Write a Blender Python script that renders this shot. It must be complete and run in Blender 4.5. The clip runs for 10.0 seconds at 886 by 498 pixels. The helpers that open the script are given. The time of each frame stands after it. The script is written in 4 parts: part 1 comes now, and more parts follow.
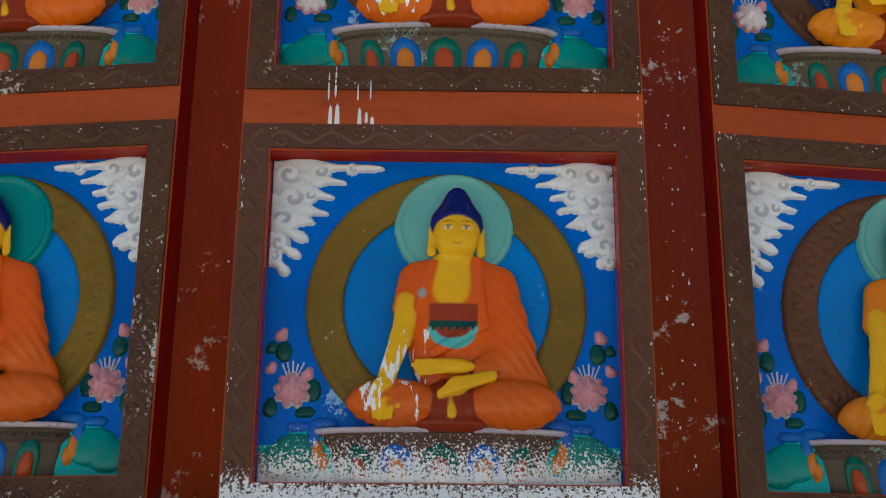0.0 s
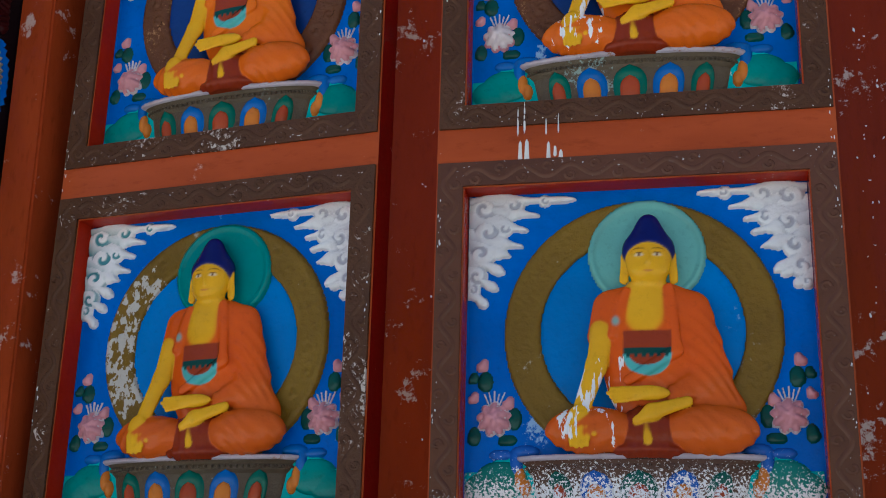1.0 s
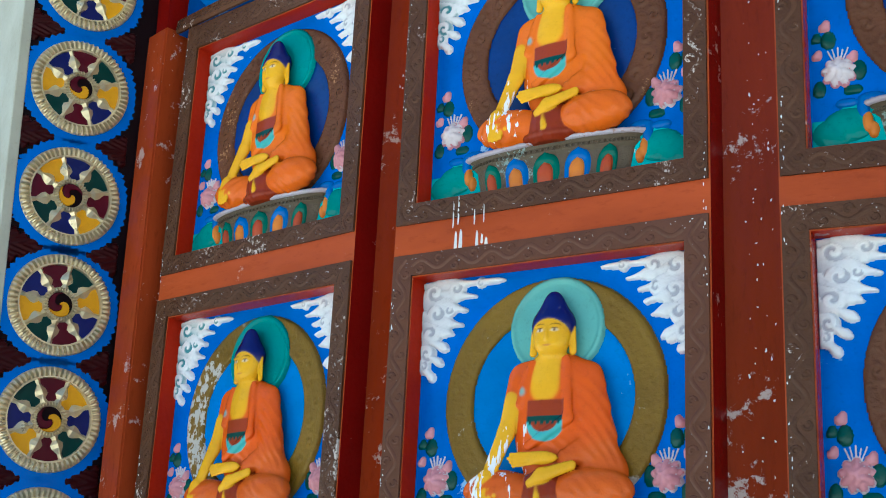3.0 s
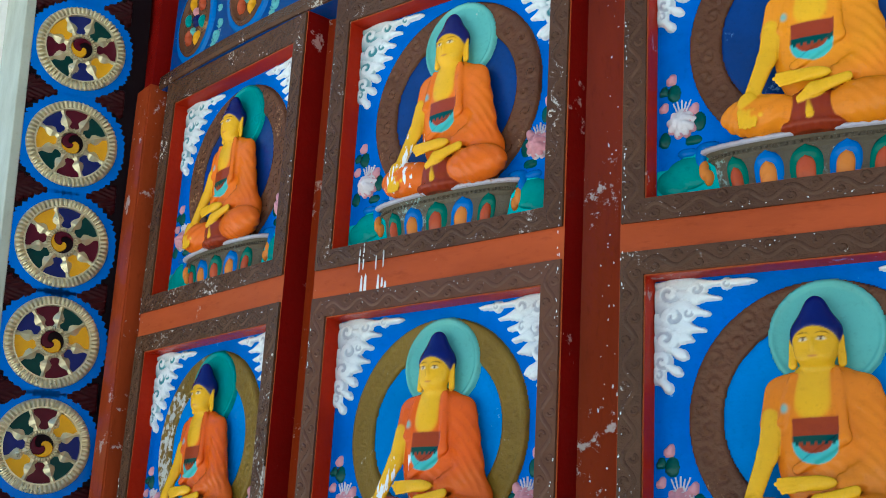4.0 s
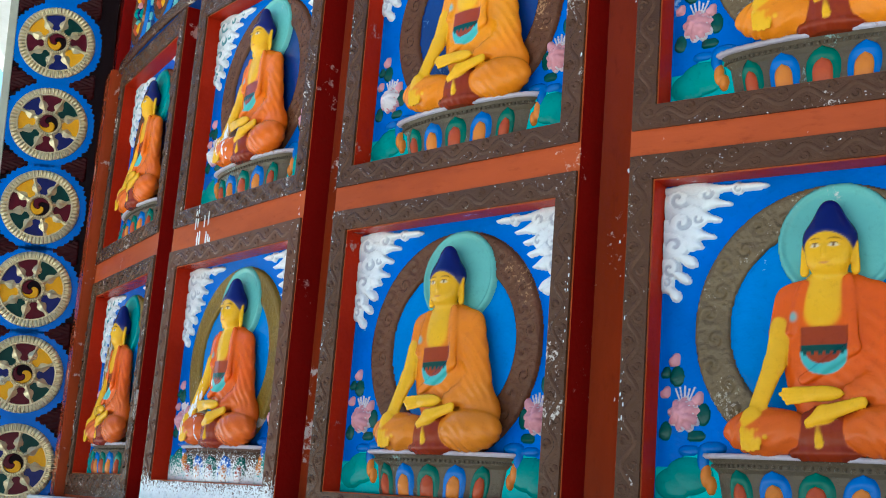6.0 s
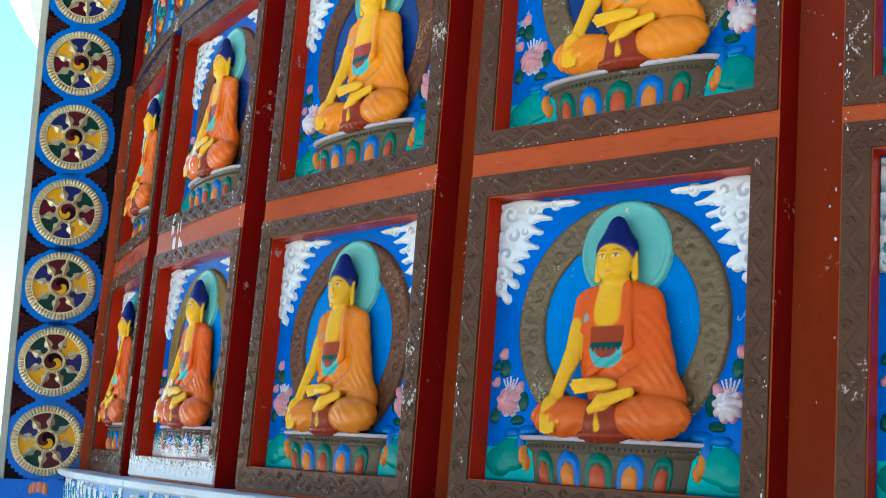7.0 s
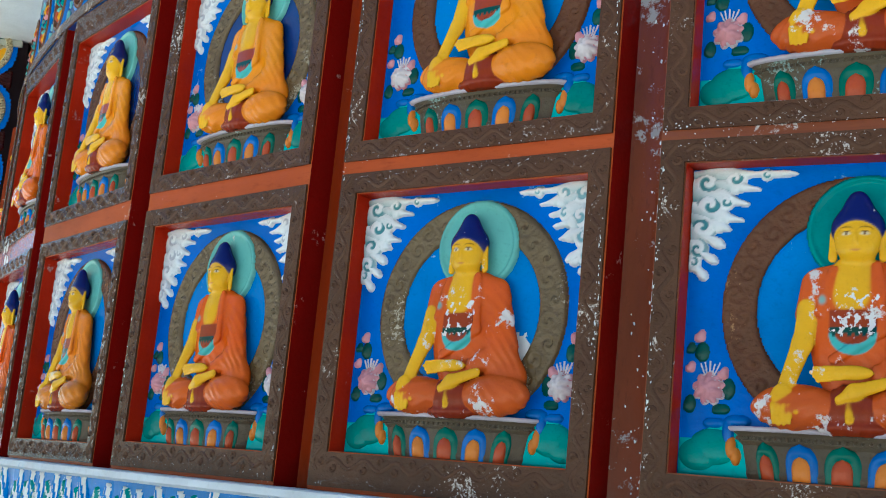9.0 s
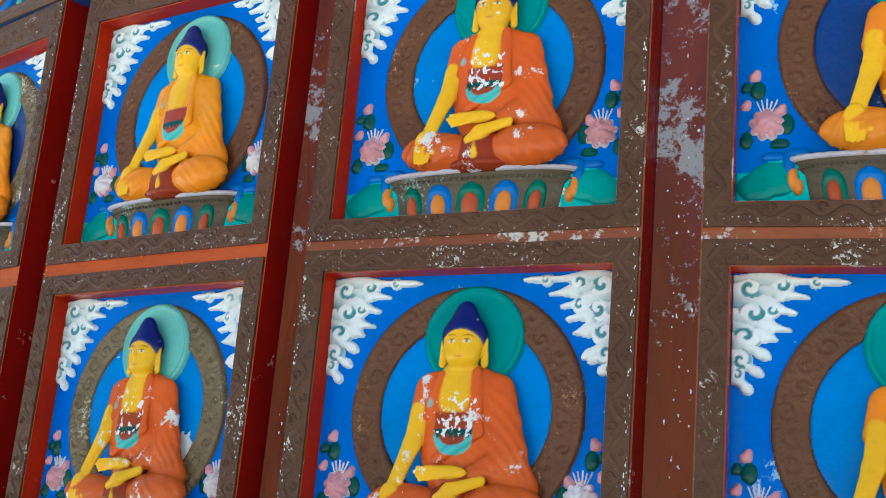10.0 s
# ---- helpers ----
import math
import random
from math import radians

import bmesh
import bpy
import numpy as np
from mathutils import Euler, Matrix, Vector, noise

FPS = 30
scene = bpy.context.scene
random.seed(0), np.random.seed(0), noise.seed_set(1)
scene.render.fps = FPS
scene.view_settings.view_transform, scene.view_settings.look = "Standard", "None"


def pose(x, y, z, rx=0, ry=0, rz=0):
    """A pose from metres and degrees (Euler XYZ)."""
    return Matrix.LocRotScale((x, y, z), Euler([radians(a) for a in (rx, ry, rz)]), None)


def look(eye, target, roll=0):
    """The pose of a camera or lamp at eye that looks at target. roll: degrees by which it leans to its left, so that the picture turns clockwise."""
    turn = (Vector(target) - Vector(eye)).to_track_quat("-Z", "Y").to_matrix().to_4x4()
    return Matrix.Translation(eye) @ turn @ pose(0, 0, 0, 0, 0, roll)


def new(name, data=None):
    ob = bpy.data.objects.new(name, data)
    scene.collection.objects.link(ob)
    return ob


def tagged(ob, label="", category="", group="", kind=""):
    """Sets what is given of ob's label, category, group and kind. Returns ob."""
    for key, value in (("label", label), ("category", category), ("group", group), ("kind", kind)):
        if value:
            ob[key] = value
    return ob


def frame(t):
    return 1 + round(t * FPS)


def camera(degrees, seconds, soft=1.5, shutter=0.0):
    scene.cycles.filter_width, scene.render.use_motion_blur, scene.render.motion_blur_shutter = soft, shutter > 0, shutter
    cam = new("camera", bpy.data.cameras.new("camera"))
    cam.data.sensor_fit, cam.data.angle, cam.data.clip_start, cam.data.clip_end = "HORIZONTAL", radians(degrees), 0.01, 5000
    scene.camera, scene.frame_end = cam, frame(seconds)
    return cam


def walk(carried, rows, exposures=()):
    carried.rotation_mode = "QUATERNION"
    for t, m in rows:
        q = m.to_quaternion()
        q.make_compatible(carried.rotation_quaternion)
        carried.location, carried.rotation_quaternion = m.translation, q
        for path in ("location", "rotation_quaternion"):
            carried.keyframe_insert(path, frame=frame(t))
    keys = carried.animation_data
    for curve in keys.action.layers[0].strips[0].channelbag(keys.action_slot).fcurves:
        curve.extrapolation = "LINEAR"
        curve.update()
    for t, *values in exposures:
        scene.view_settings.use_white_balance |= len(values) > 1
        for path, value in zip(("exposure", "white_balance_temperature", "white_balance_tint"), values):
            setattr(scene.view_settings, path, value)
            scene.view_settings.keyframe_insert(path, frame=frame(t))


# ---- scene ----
cam = camera(38.86, 10.0, soft=1.0)
walk(cam, [
    (0, pose(0.0008, -9.0887, 1.3573, 108.531, -0.547, -0.378)),
    (0.5, pose(0.0457, -9.1115, 1.3817, 107.429, -1.234, 5.961)),
    (1, pose(0.1528, -9.1702, 1.4133, 107.946, -1.483, 11.999)),
    (1.5, pose(0.4710, -9.1282, 1.4993, 108.154, -2.480, 20.963)),
    (2, pose(0.7616, -9.1281, 1.5484, 107.644, -2.607, 26.983)),
    (2.2, pose(0.8725, -9.1199, 1.5523, 107.555, -2.630, 28.626)),
    (3.3, pose(1.5499, -9.1225, 1.5555, 105.232, -3.244, 35.004)),
    (3.5, pose(1.6671, -9.1179, 1.5578, 102.708, -3.157, 35.979)),
    (4, pose(2.0255, -8.9803, 1.6270, 106.079, -3.194, 40.404)),
    (4.5, pose(2.3331, -8.8614, 1.6264, 106.680, -3.681, 43.292)),
    (5, pose(2.6420, -8.7159, 1.5974, 105.275, -4.510, 46.081)),
    (5.5, pose(2.9774, -8.5619, 1.5937, 103.827, -5.282, 48.970)),
    (5.7, pose(3.1209, -8.5080, 1.6039, 103.058, -4.979, 50.173)),
    (6.8, pose(3.9177, -8.2102, 1.6962, 100.222, -3.862, 57.628)),
    (7, pose(4.0570, -8.1629, 1.6878, 100.379, -4.491, 58.478)),
    (7.5, pose(4.4325, -8.0189, 1.6582, 100.926, -6.138, 60.505)),
    (8, pose(4.8075, -7.8397, 1.6416, 101.207, -7.290, 62.202)),
    (8.5, pose(5.1282, -7.6435, 1.6422, 101.143, -5.864, 63.374)),
    (9, pose(5.4265, -7.5497, 1.6261, 101.067, -5.490, 61.450)),
    (9.5, pose(5.6745, -7.2950, 1.6787, 101.983, -5.428, 60.684)),
    (10, pose(5.9071, -7.0917, 1.7125, 104.862, -4.910, 58.187)),
], exposures=[(0, 0.70, 6180, -3), (0.5, 1.28, 5850, -12), (1, 0.72, 5680, 2), (1.5, 1.22, 5400, -8), (2, 1.28, 5250, -12), (3.5, 1.58, 5350, -8), (4, 1.45, 5300, -13), (5, 1.53, 5450, -9), (7, 1.63, 5400, -10), (8.5, 1.14, 5250, -14), (9, 1.48, 5500, -12), (10, 1.73, 5580, -13)])

# ---- light ----
SUN_FROM = Vector((-0.36, 0.42, 0.83)).normalized()
world = bpy.data.worlds.new("sky")
scene.world = world
world.use_nodes = True
wn = world.node_tree.nodes
sky = wn.new("ShaderNodeTexSky")
sky.sky_type = "NISHITA"
sky.sun_disc = False
sky.sun_elevation = math.asin(SUN_FROM.z)
sky.sun_rotation = math.atan2(SUN_FROM.x, SUN_FROM.y)
sky.altitude = 3000
wn["Background"].inputs["Strength"].default_value = 0.12
world.node_tree.links.new(sky.outputs["Color"], wn["Background"].inputs["Color"])
sun = new("sun", bpy.data.lights.new("sun", "SUN"))
sun.data.energy = 5.0
sun.data.angle = radians(0.55)
sun.data.color = (1.0, 0.95, 0.87)
sun.matrix_world = look(SUN_FROM * 40, (0, 0, 0))


# ---- materials ----
def nodes_of(name):
    m = bpy.data.materials.new(name)
    m.use_nodes = True
    t = m.node_tree
    return m, t, t.nodes["Principled BSDF"]


def noise_node(t, scale, detail=4.0, rough=0.6, stretch=None):
    co = t.nodes.new("ShaderNodeTexCoord")
    n = t.nodes.new("ShaderNodeTexNoise")
    n.inputs["Scale"].default_value = scale
    n.inputs["Detail"].default_value = detail
    n.inputs["Roughness"].default_value = rough
    mp = t.nodes.new("ShaderNodeMapping")
    if stretch:
        mp.inputs["Scale"].default_value = stretch
    info = t.nodes.new("ShaderNodeObjectInfo")
    shift = t.nodes.new("ShaderNodeMath")
    shift.operation = "MULTIPLY"
    shift.inputs[1].default_value = 37.0
    t.links.new(info.outputs["Random"], shift.inputs[0])
    t.links.new(shift.outputs[0], mp.inputs["Location"])
    t.links.new(co.outputs["Object"], mp.inputs["Vector"])
    t.links.new(mp.outputs[0], n.inputs["Vector"])
    return n


def ramp(t, src, lo, hi, a=(0, 0, 0, 1), b=(1, 1, 1, 1)):
    r = t.nodes.new("ShaderNodeValToRGB")
    r.color_ramp.elements[0].position, r.color_ramp.elements[1].position = lo, hi
    r.color_ramp.elements[0].color, r.color_ramp.elements[1].color = a, b
    t.links.new(src, r.inputs[0])
    return r


def mix(t, fac, a, b):
    m = t.nodes.new("ShaderNodeMix")
    m.data_type = "RGBA"
    for sock, v in ((m.inputs[0], fac), (m.inputs[6], a), (m.inputs[7], b)):
        if isinstance(v, (int, float)):
            sock.default_value = v
        elif isinstance(v, tuple):
            sock.default_value = v
        else:
            t.links.new(v, sock)
    return m.outputs[2]


def paint(name, col, rough=0.3, dirt=0.35, chip_glint=0.0, chip_glint_col=(0.62, 0.6, 0.56), grain=0.25, attr=False, stretch=None, frag=38.0, metal=0.0, patch=7.0, gloss=0.22, splash=None, zone=None, coat=0.0):
    """Thick glossy enamel, brushed by hand: broad fading, fine mottling, chips down to the plaster, and on the frames
    painted glints.
    """
    m, t, b = nodes_of(name)
    c4 = (*col, 1.0)
    if attr:
        a = t.nodes.new("ShaderNodeAttribute")
        a.attribute_name = "paint"
        base = a.outputs["Color"]
    else:
        base = c4
    big = noise_node(t, 5.0, 5.0, 0.6, stretch)
    fine = noise_node(t, 70.0, 4.0, 0.65, stretch)
    dark = mix(t, 1.0, base, (0.5, 0.45, 0.42, 1))
    t.nodes[-1].blend_type = "MULTIPLY"
    faded = ramp(t, big.outputs["Fac"], 0.35, 0.72)
    scaled = t.nodes.new("ShaderNodeMath")
    scaled.operation = "MULTIPLY"
    scaled.inputs[1].default_value = dirt
    t.links.new(faded.outputs[0], scaled.inputs[0])
    out = mix(t, scaled.outputs[0], base, dark)
    specks = ramp(t, fine.outputs["Fac"], 0.56, 0.74)
    s2 = t.nodes.new("ShaderNodeMath")
    s2.operation = "MULTIPLY"
    s2.inputs[1].default_value = dirt * 0.7
    t.links.new(specks.outputs[0], s2.inputs[0])
    out = mix(t, s2.outputs[0], out, dark)
    if chip_glint > 0:
        blot = noise_node(t, patch, 3.0, 0.5)
        bits = noise_node(t, frag, 6.0, 0.75)
        add = t.nodes.new("ShaderNodeMath")
        add.operation = "MULTIPLY_ADD"
        add.inputs[1].default_value = 0.55
        t.links.new(bits.outputs["Fac"], add.inputs[0])
        half = t.nodes.new("ShaderNodeMath")
        half.operation = "MULTIPLY"
        half.inputs[1].default_value = 0.6
        t.links.new(blot.outputs["Fac"], half.inputs[0])
        t.links.new(half.outputs[0], add.inputs[2])
        lo = 0.735 - 0.13 * chip_glint
        cm = ramp(t, add.outputs[0], lo, lo + 0.035)
        out = mix(t, cm.outputs[0], out, (*chip_glint_col, 1.0))
    if splash:
        top, full = splash
        co = t.nodes.new("ShaderNodeTexCoord")
        sep = t.nodes.new("ShaderNodeSeparateXYZ")
        t.links.new(co.outputs["Object"], sep.inputs[0])
        up = t.nodes.new("ShaderNodeMapRange")
        up.inputs["From Min"].default_value, up.inputs["From Max"].default_value = full, top
        up.inputs["To Min"].default_value, up.inputs["To Max"].default_value = 0.25, 0.72
        t.links.new(sep.outputs["Z"], up.inputs["Value"])
        grit = noise_node(t, 170.0, 3.0, 0.7)
        less = t.nodes.new("ShaderNodeMath")
        less.operation = "SUBTRACT"
        t.links.new(grit.outputs["Fac"], less.inputs[0])
        t.links.new(up.outputs[0], less.inputs[1])
        spot = ramp(t, less.outputs[0], 0.0, 0.05)
        out = mix(t, spot.outputs[0], out, (0.8, 0.82, 0.84, 1.0))
    if zone:
        # wear or spilt paint that keeps to one part of the thing: centre x, half width, z from, z to, stretch, amount, colour
        zx, zw, z0, z1, tall, amount, zone_col = zone
        co = t.nodes.new("ShaderNodeTexCoord")
        sep = t.nodes.new("ShaderNodeSeparateXYZ")
        t.links.new(co.outputs["Object"], sep.inputs[0])
        walls = []
        for axis, lo, hi in (("X", zx - zw, zx + zw), ("Z", z0, z1)):
            mid, span = (lo + hi) / 2, (hi - lo) / 2
            off = t.nodes.new("ShaderNodeMath")
            off.operation = "SUBTRACT"
            off.inputs[1].default_value = mid
            t.links.new(sep.outputs[axis], off.inputs[0])
            away = t.nodes.new("ShaderNodeMath")
            away.operation = "ABSOLUTE"
            t.links.new(off.outputs[0], away.inputs[0])
            fall = t.nodes.new("ShaderNodeMapRange")
            fall.inputs["From Min"].default_value, fall.inputs["From Max"].default_value = span * 0.55, span
            fall.inputs["To Min"].default_value, fall.inputs["To Max"].default_value = 0.0, 0.35
            t.links.new(away.outputs[0], fall.inputs["Value"])
            walls.append(fall.outputs[0])
        both = t.nodes.new("ShaderNodeMath")
        both.operation = "ADD"
        t.links.new(walls[0], both.inputs[0])
        t.links.new(walls[1], both.inputs[1])
        streak = noise_node(t, 62.0, 3.0, 0.6, (1.0, 1.0, tall))
        left = t.nodes.new("ShaderNodeMath")
        left.operation = "SUBTRACT"
        t.links.new(streak.outputs["Fac"], left.inputs[0])
        t.links.new(both.outputs[0], left.inputs[1])
        hit = ramp(t, left.outputs[0], 0.68 - 0.2 * amount, 0.71 - 0.2 * amount)
        out = mix(t, hit.outputs[0], out, (*zone_col, 1.0))
    if attr or not isinstance(out, tuple):
        t.links.new(out, b.inputs["Base Color"])
    rr = t.nodes.new("ShaderNodeMapRange")
    rr.inputs["To Min"].default_value = rough * 0.75
    rr.inputs["To Max"].default_value = min(1.0, rough * 1.5)
    t.links.new(big.outputs["Fac"], rr.inputs["Value"])
    t.links.new(rr.outputs[0], b.inputs["Roughness"])
    b.inputs["Metallic"].default_value = metal
    b.inputs["Specular IOR Level"].default_value = gloss
    bump = t.nodes.new("ShaderNodeBump")
    bump.inputs["Strength"].default_value = grain
    bump.inputs["Distance"].default_value = 0.004
    t.links.new(fine.outputs["Fac"], bump.inputs["Height"])
    wavy = noise_node(t, 26.0, 3.0, 0.55, stretch)
    brush = t.nodes.new("ShaderNodeBump")
    brush.inputs["Strength"].default_value = 0.35
    brush.inputs["Distance"].default_value = 0.006
    t.links.new(wavy.outputs["Fac"], brush.inputs["Height"])
    t.links.new(bump.outputs[0], brush.inputs["Normal"])
    t.links.new(brush.outputs[0], b.inputs["Normal"])
    if coat > 0:
        b.inputs["Coat Weight"].default_value = coat
        b.inputs["Coat Roughness"].default_value = 0.07
        lump = noise_node(t, 48.0, 2.0, 0.5)
        skin = t.nodes.new("ShaderNodeBump")
        skin.inputs["Strength"].default_value = 0.9
        skin.inputs["Distance"].default_value = 0.008
        t.links.new(lump.outputs["Fac"], skin.inputs["Height"])
        t.links.new(skin.outputs[0], b.inputs["Coat Normal"])
    return m


RED_FACE = paint("red_enamel_face", (0.25, 0.026, 0.003), 0.13, 0.6, 0.12, (0.45, 0.3, 0.24), gloss=0.09, stretch=(1, 1, 0.3))
RED_SIDE = paint("red_enamel_darker", (0.19, 0.004, 0.003), 0.13, 0.4, 0.1, (0.45, 0.25, 0.22), gloss=0.09)
BAND = paint("orange_band", (0.42, 0.078, 0.02), 0.16, 0.7, 0.2, (0.55, 0.34, 0.26), stretch=(0.3, 1, 1), gloss=0.12)
PIER = paint("orange_red_pier", (0.33, 0.05, 0.012), 0.16, 0.7, 0.42, (0.5, 0.34, 0.3), stretch=(1, 1, 0.3), gloss=0.15, patch=9.0)
REVEAL = paint("vermilion_reveal", (0.4, 0.018, 0.004), 0.15, 0.4, 0.1, (0.4, 0.25, 0.22), gloss=0.06)
# its pale specks are chipped paint and glints put into the colour
BROWN = paint("brown_frame_paint", (0.095, 0.042, 0.02), 0.16, 0.75, 0.3, (0.55, 0.48, 0.42), grain=1.0, frag=120.0, gloss=0.2)
BLUE = paint("blue_ground", (0.002, 0.13, 0.6), 0.13, 0.45, 0.1, (0.3, 0.5, 0.75), gloss=0.18)
LIGHT_BLUE = paint("light_blue_disc", (0.008, 0.19, 0.6), 0.13, 0.4, 0.1, (0.3, 0.45, 0.65), gloss=0.18)
OLIVE = paint("olive_gold", (0.2, 0.118, 0.01), 0.3, 0.6, 0.16, (0.4, 0.36, 0.3), grain=0.9)
OLIVE_WORN = paint("olive_gold_worn", (0.2, 0.118, 0.01), 0.3, 0.6, 0.16, (0.4, 0.36, 0.3), grain=0.9, zone=(-0.23, 0.16, 0.12, 0.62, 0.7, 0.92, (0.5, 0.48, 0.44)))
BRONZE = paint("brown_bronze", (0.125, 0.048, 0.02), 0.22, 0.7, 0.3, (0.34, 0.17, 0.07), grain=1.0, frag=120.0)
PEWTER = paint("pewter_brown", (0.15, 0.1, 0.042), 0.15, 0.7, 0.5, (0.4, 0.34, 0.24), grain=1.0, frag=100.0, gloss=0.4)
TEAL = paint("teal_paint", (0.004, 0.26, 0.26), 0.25, 0.5)
MINT = paint("mint_paint", (0.17, 0.47, 0.43), 0.18, 0.45, 0.05)
TURQ = paint("turquoise_ground", (0.015, 0.46, 0.47), 0.2, 0.55, 0.14)
HILL = paint("green_hill", (0.008, 0.27, 0.25), 0.17, 0.7)
CLOUD = paint("cloud_white", (0.78, 0.8, 0.8), 0.25, 0.35, grain=0.6)
CLOUD_PAINTED = paint("cloud_painted", (0.78, 0.8, 0.8), 0.25, 0.3, grain=0.7, attr=True, gloss=0.35)
CLOUD_TEAL = paint("cloud_shade", (0.15, 0.42, 0.45), 0.3, 0.4)
PINK = paint("lotus_pink", (0.66, 0.3, 0.34), 0.3, 0.45)
WHITE = paint("lotus_white", (0.74, 0.66, 0.68), 0.3, 0.45)
LEAF = paint("leaf_green", (0.006, 0.075, 0.06), 0.18, 0.5)
NAVY = paint("navy", (0.005, 0.009, 0.11), 0.17, 0.4, gloss=0.18)
DISC_DARK = paint("deep_blue_disc", (0.006, 0.035, 0.19), 0.15, 0.6, 0.12, (0.1, 0.2, 0.4), gloss=0.35)
MID_BLUE = paint("petal_blue", (0.01, 0.13, 0.48), 0.17, 0.4)
FRIEZE_BLUE = paint("frieze_blue", (0.005, 0.055, 0.26), 0.2, 0.6, 0.2, (0.2, 0.3, 0.4), frag=80.0)
ORANGE = paint("petal_orange", (0.62, 0.2, 0.025), 0.18, 0.4)
RUST = paint("petal_rust", (0.4, 0.065, 0.02), 0.18, 0.4)
PED = paint("pedestal_brown", (0.11, 0.085, 0.055), 0.3, 0.8, 0.3, (0.25, 0.35, 0.33), grain=1.0, frag=90.0)
RIM = paint("pedestal_rim", (0.5, 0.45, 0.52), 0.3, 0.6, 0.3, (0.3, 0.16, 0.1))
STATUE = paint("statue_enamel", (0.5, 0.2, 0.05), 0.14, 0.4, 0.0, attr=True, gloss=0.16, grain=0.2, coat=0.1)
STATUE_WORN = paint("statue_enamel_worn", (0.5, 0.2, 0.05), 0.14, 0.4, 0.5, (0.66, 0.6, 0.58), patch=13.0, gloss=0.16, attr=True, grain=0.25, coat=0.1, zone=(0.0, 0.075, 0.16, 0.30, 1.0, 0.75, (0.7, 0.66, 0.66)))
STATUE_RUNS = paint("statue_enamel_runs", (0.5, 0.2, 0.05), 0.14, 0.4, 0.0, attr=True, gloss=0.16, grain=0.2, coat=0.1, zone=(-0.12, 0.10, -0.03, 0.24, 0.22, 0.62, (0.82, 0.82, 0.82)))
WHEEL_BLUE = paint("wheel_ground_blue", (0.003, 0.13, 0.6), 0.2, 0.3)
BLACK_RED = paint("dark_corner", (0.006, 0.0015, 0.003), 0.5, 0.3, gloss=0.08)
MAROON = paint("maroon", (0.075, 0.003, 0.012), 0.18, 0.3, gloss=0.12)
CORNER_RED = paint("corner_maroon", (0.03, 0.002, 0.003), 0.3, 0.4, gloss=0.1)
DARK_GREEN = paint("dark_green", (0.004, 0.035, 0.03), 0.18, 0.3, gloss=0.12)
HOOD_GREEN = paint("petal_green", (0.006, 0.13, 0.09), 0.18, 0.4)
YELLOW = paint("wheel_yellow", (0.7, 0.34, 0.005), 0.18, 0.3, gloss=0.15)
SILVER = paint("pale_gold_leaf", (0.7, 0.6, 0.38), 0.26, 0.5, metal=0.6)
CREAM = paint("cream_plaster", (0.42, 0.42, 0.34), 0.6, 0.4)
PLASTER = paint("white_plaster", (0.78, 0.78, 0.76), 0.7, 0.25)
LEDGE_TOP = paint("ledge_white", (0.68, 0.72, 0.76), 0.4, 0.4, 0.2, (0.25, 0.4, 0.6))
LEDGE_BLUE = paint("ledge_blue", (0.02, 0.2, 0.62), 0.25, 0.5, 0.45, (0.6, 0.7, 0.75), stretch=(1, 1, 0.4), frag=60.0)
RED_WORN = paint("worn_red_channel", (0.2, 0.034, 0.010), 0.14, 0.9, 0.98, (0.36, 0.33, 0.34), stretch=(1, 1, 0.3), patch=4.0, frag=30.0, gloss=0.3)
BAND_WORN = paint("worn_orange_band", (0.27, 0.075, 0.028), 0.14, 0.9, 0.62, (0.5, 0.46, 0.44), stretch=(0.2, 1, 1), patch=8.0, frag=50.0, gloss=0.3)
RED_FLECKED = paint("flecked_red_channel", (0.24, 0.028, 0.005), 0.13, 0.7, 0.42, (0.5, 0.4, 0.36), stretch=(1, 1, 0.25), patch=6.0, gloss=0.12)
SPLASHED = {m.name: paint(m.name + "_splashed", c, 0.2, 0.5, splash=z) for m, c, z in ((BROWN, (0.12, 0.05, 0.028), (0.05, -0.06)), (PED, (0.12, 0.07, 0.05), (0.13, -0.02)), (TURQ, (0.015, 0.45, 0.46), (0.12, -0.03)), (HILL, (0.02, 0.2, 0.17), (0.12, -0.03)), (MID_BLUE, (0.02, 0.12, 0.5), (0.14, -0.04)), (ORANGE, (0.62, 0.2, 0.025), (0.12, -0.04)), (RUST, (0.36, 0.06, 0.02), (0.12, -0.04)), (HOOD_GREEN, (0.01, 0.1, 0.08), (0.12, -0.04)))}
ROCK = paint("backdrop_brown", (0.2, 0.15, 0.11), 0.9, 0.6, grain=0.1, gloss=0.1)
PAVING = paint("stone_paving", (0.66, 0.61, 0.54), 0.75, 0.4)

# ---- plan: drum axis at the origin, columns at these angles ----
R = 6.735
HALF_W = 0.350            # half a picture
SLAB_W = 0.411            # half a slab
PIC_H = 0.668
RECESS = 0.056
CHANNEL = 0.08
LEDGE_Z = 1.605
TOP_Z = 3.31
COLS = "ABCDEFGH"
ANGLE = dict(zip(COLS, (-8.06, 0.06, 8.27, 16.35, 24.43, 32.40, 40.42, 48.5)))
LOW_TOP = dict(zip(COLS, (2.366, 2.354, 2.349, 2.362, 2.375, 2.384, 2.374, 2.374)))
UP_BOT = dict(zip(COLS, (2.556, 2.545, 2.528, 2.532, 2.522, 2.514, 2.512, 2.512)))


def at(a, r, z):
    a = radians(a)
    return Vector((r * math.sin(a), -r * math.cos(a), z))


def on_drum(a, z, r=R):
    p = at(a, r, z)
    return pose(p.x, p.y, p.z, 0, 0, a)


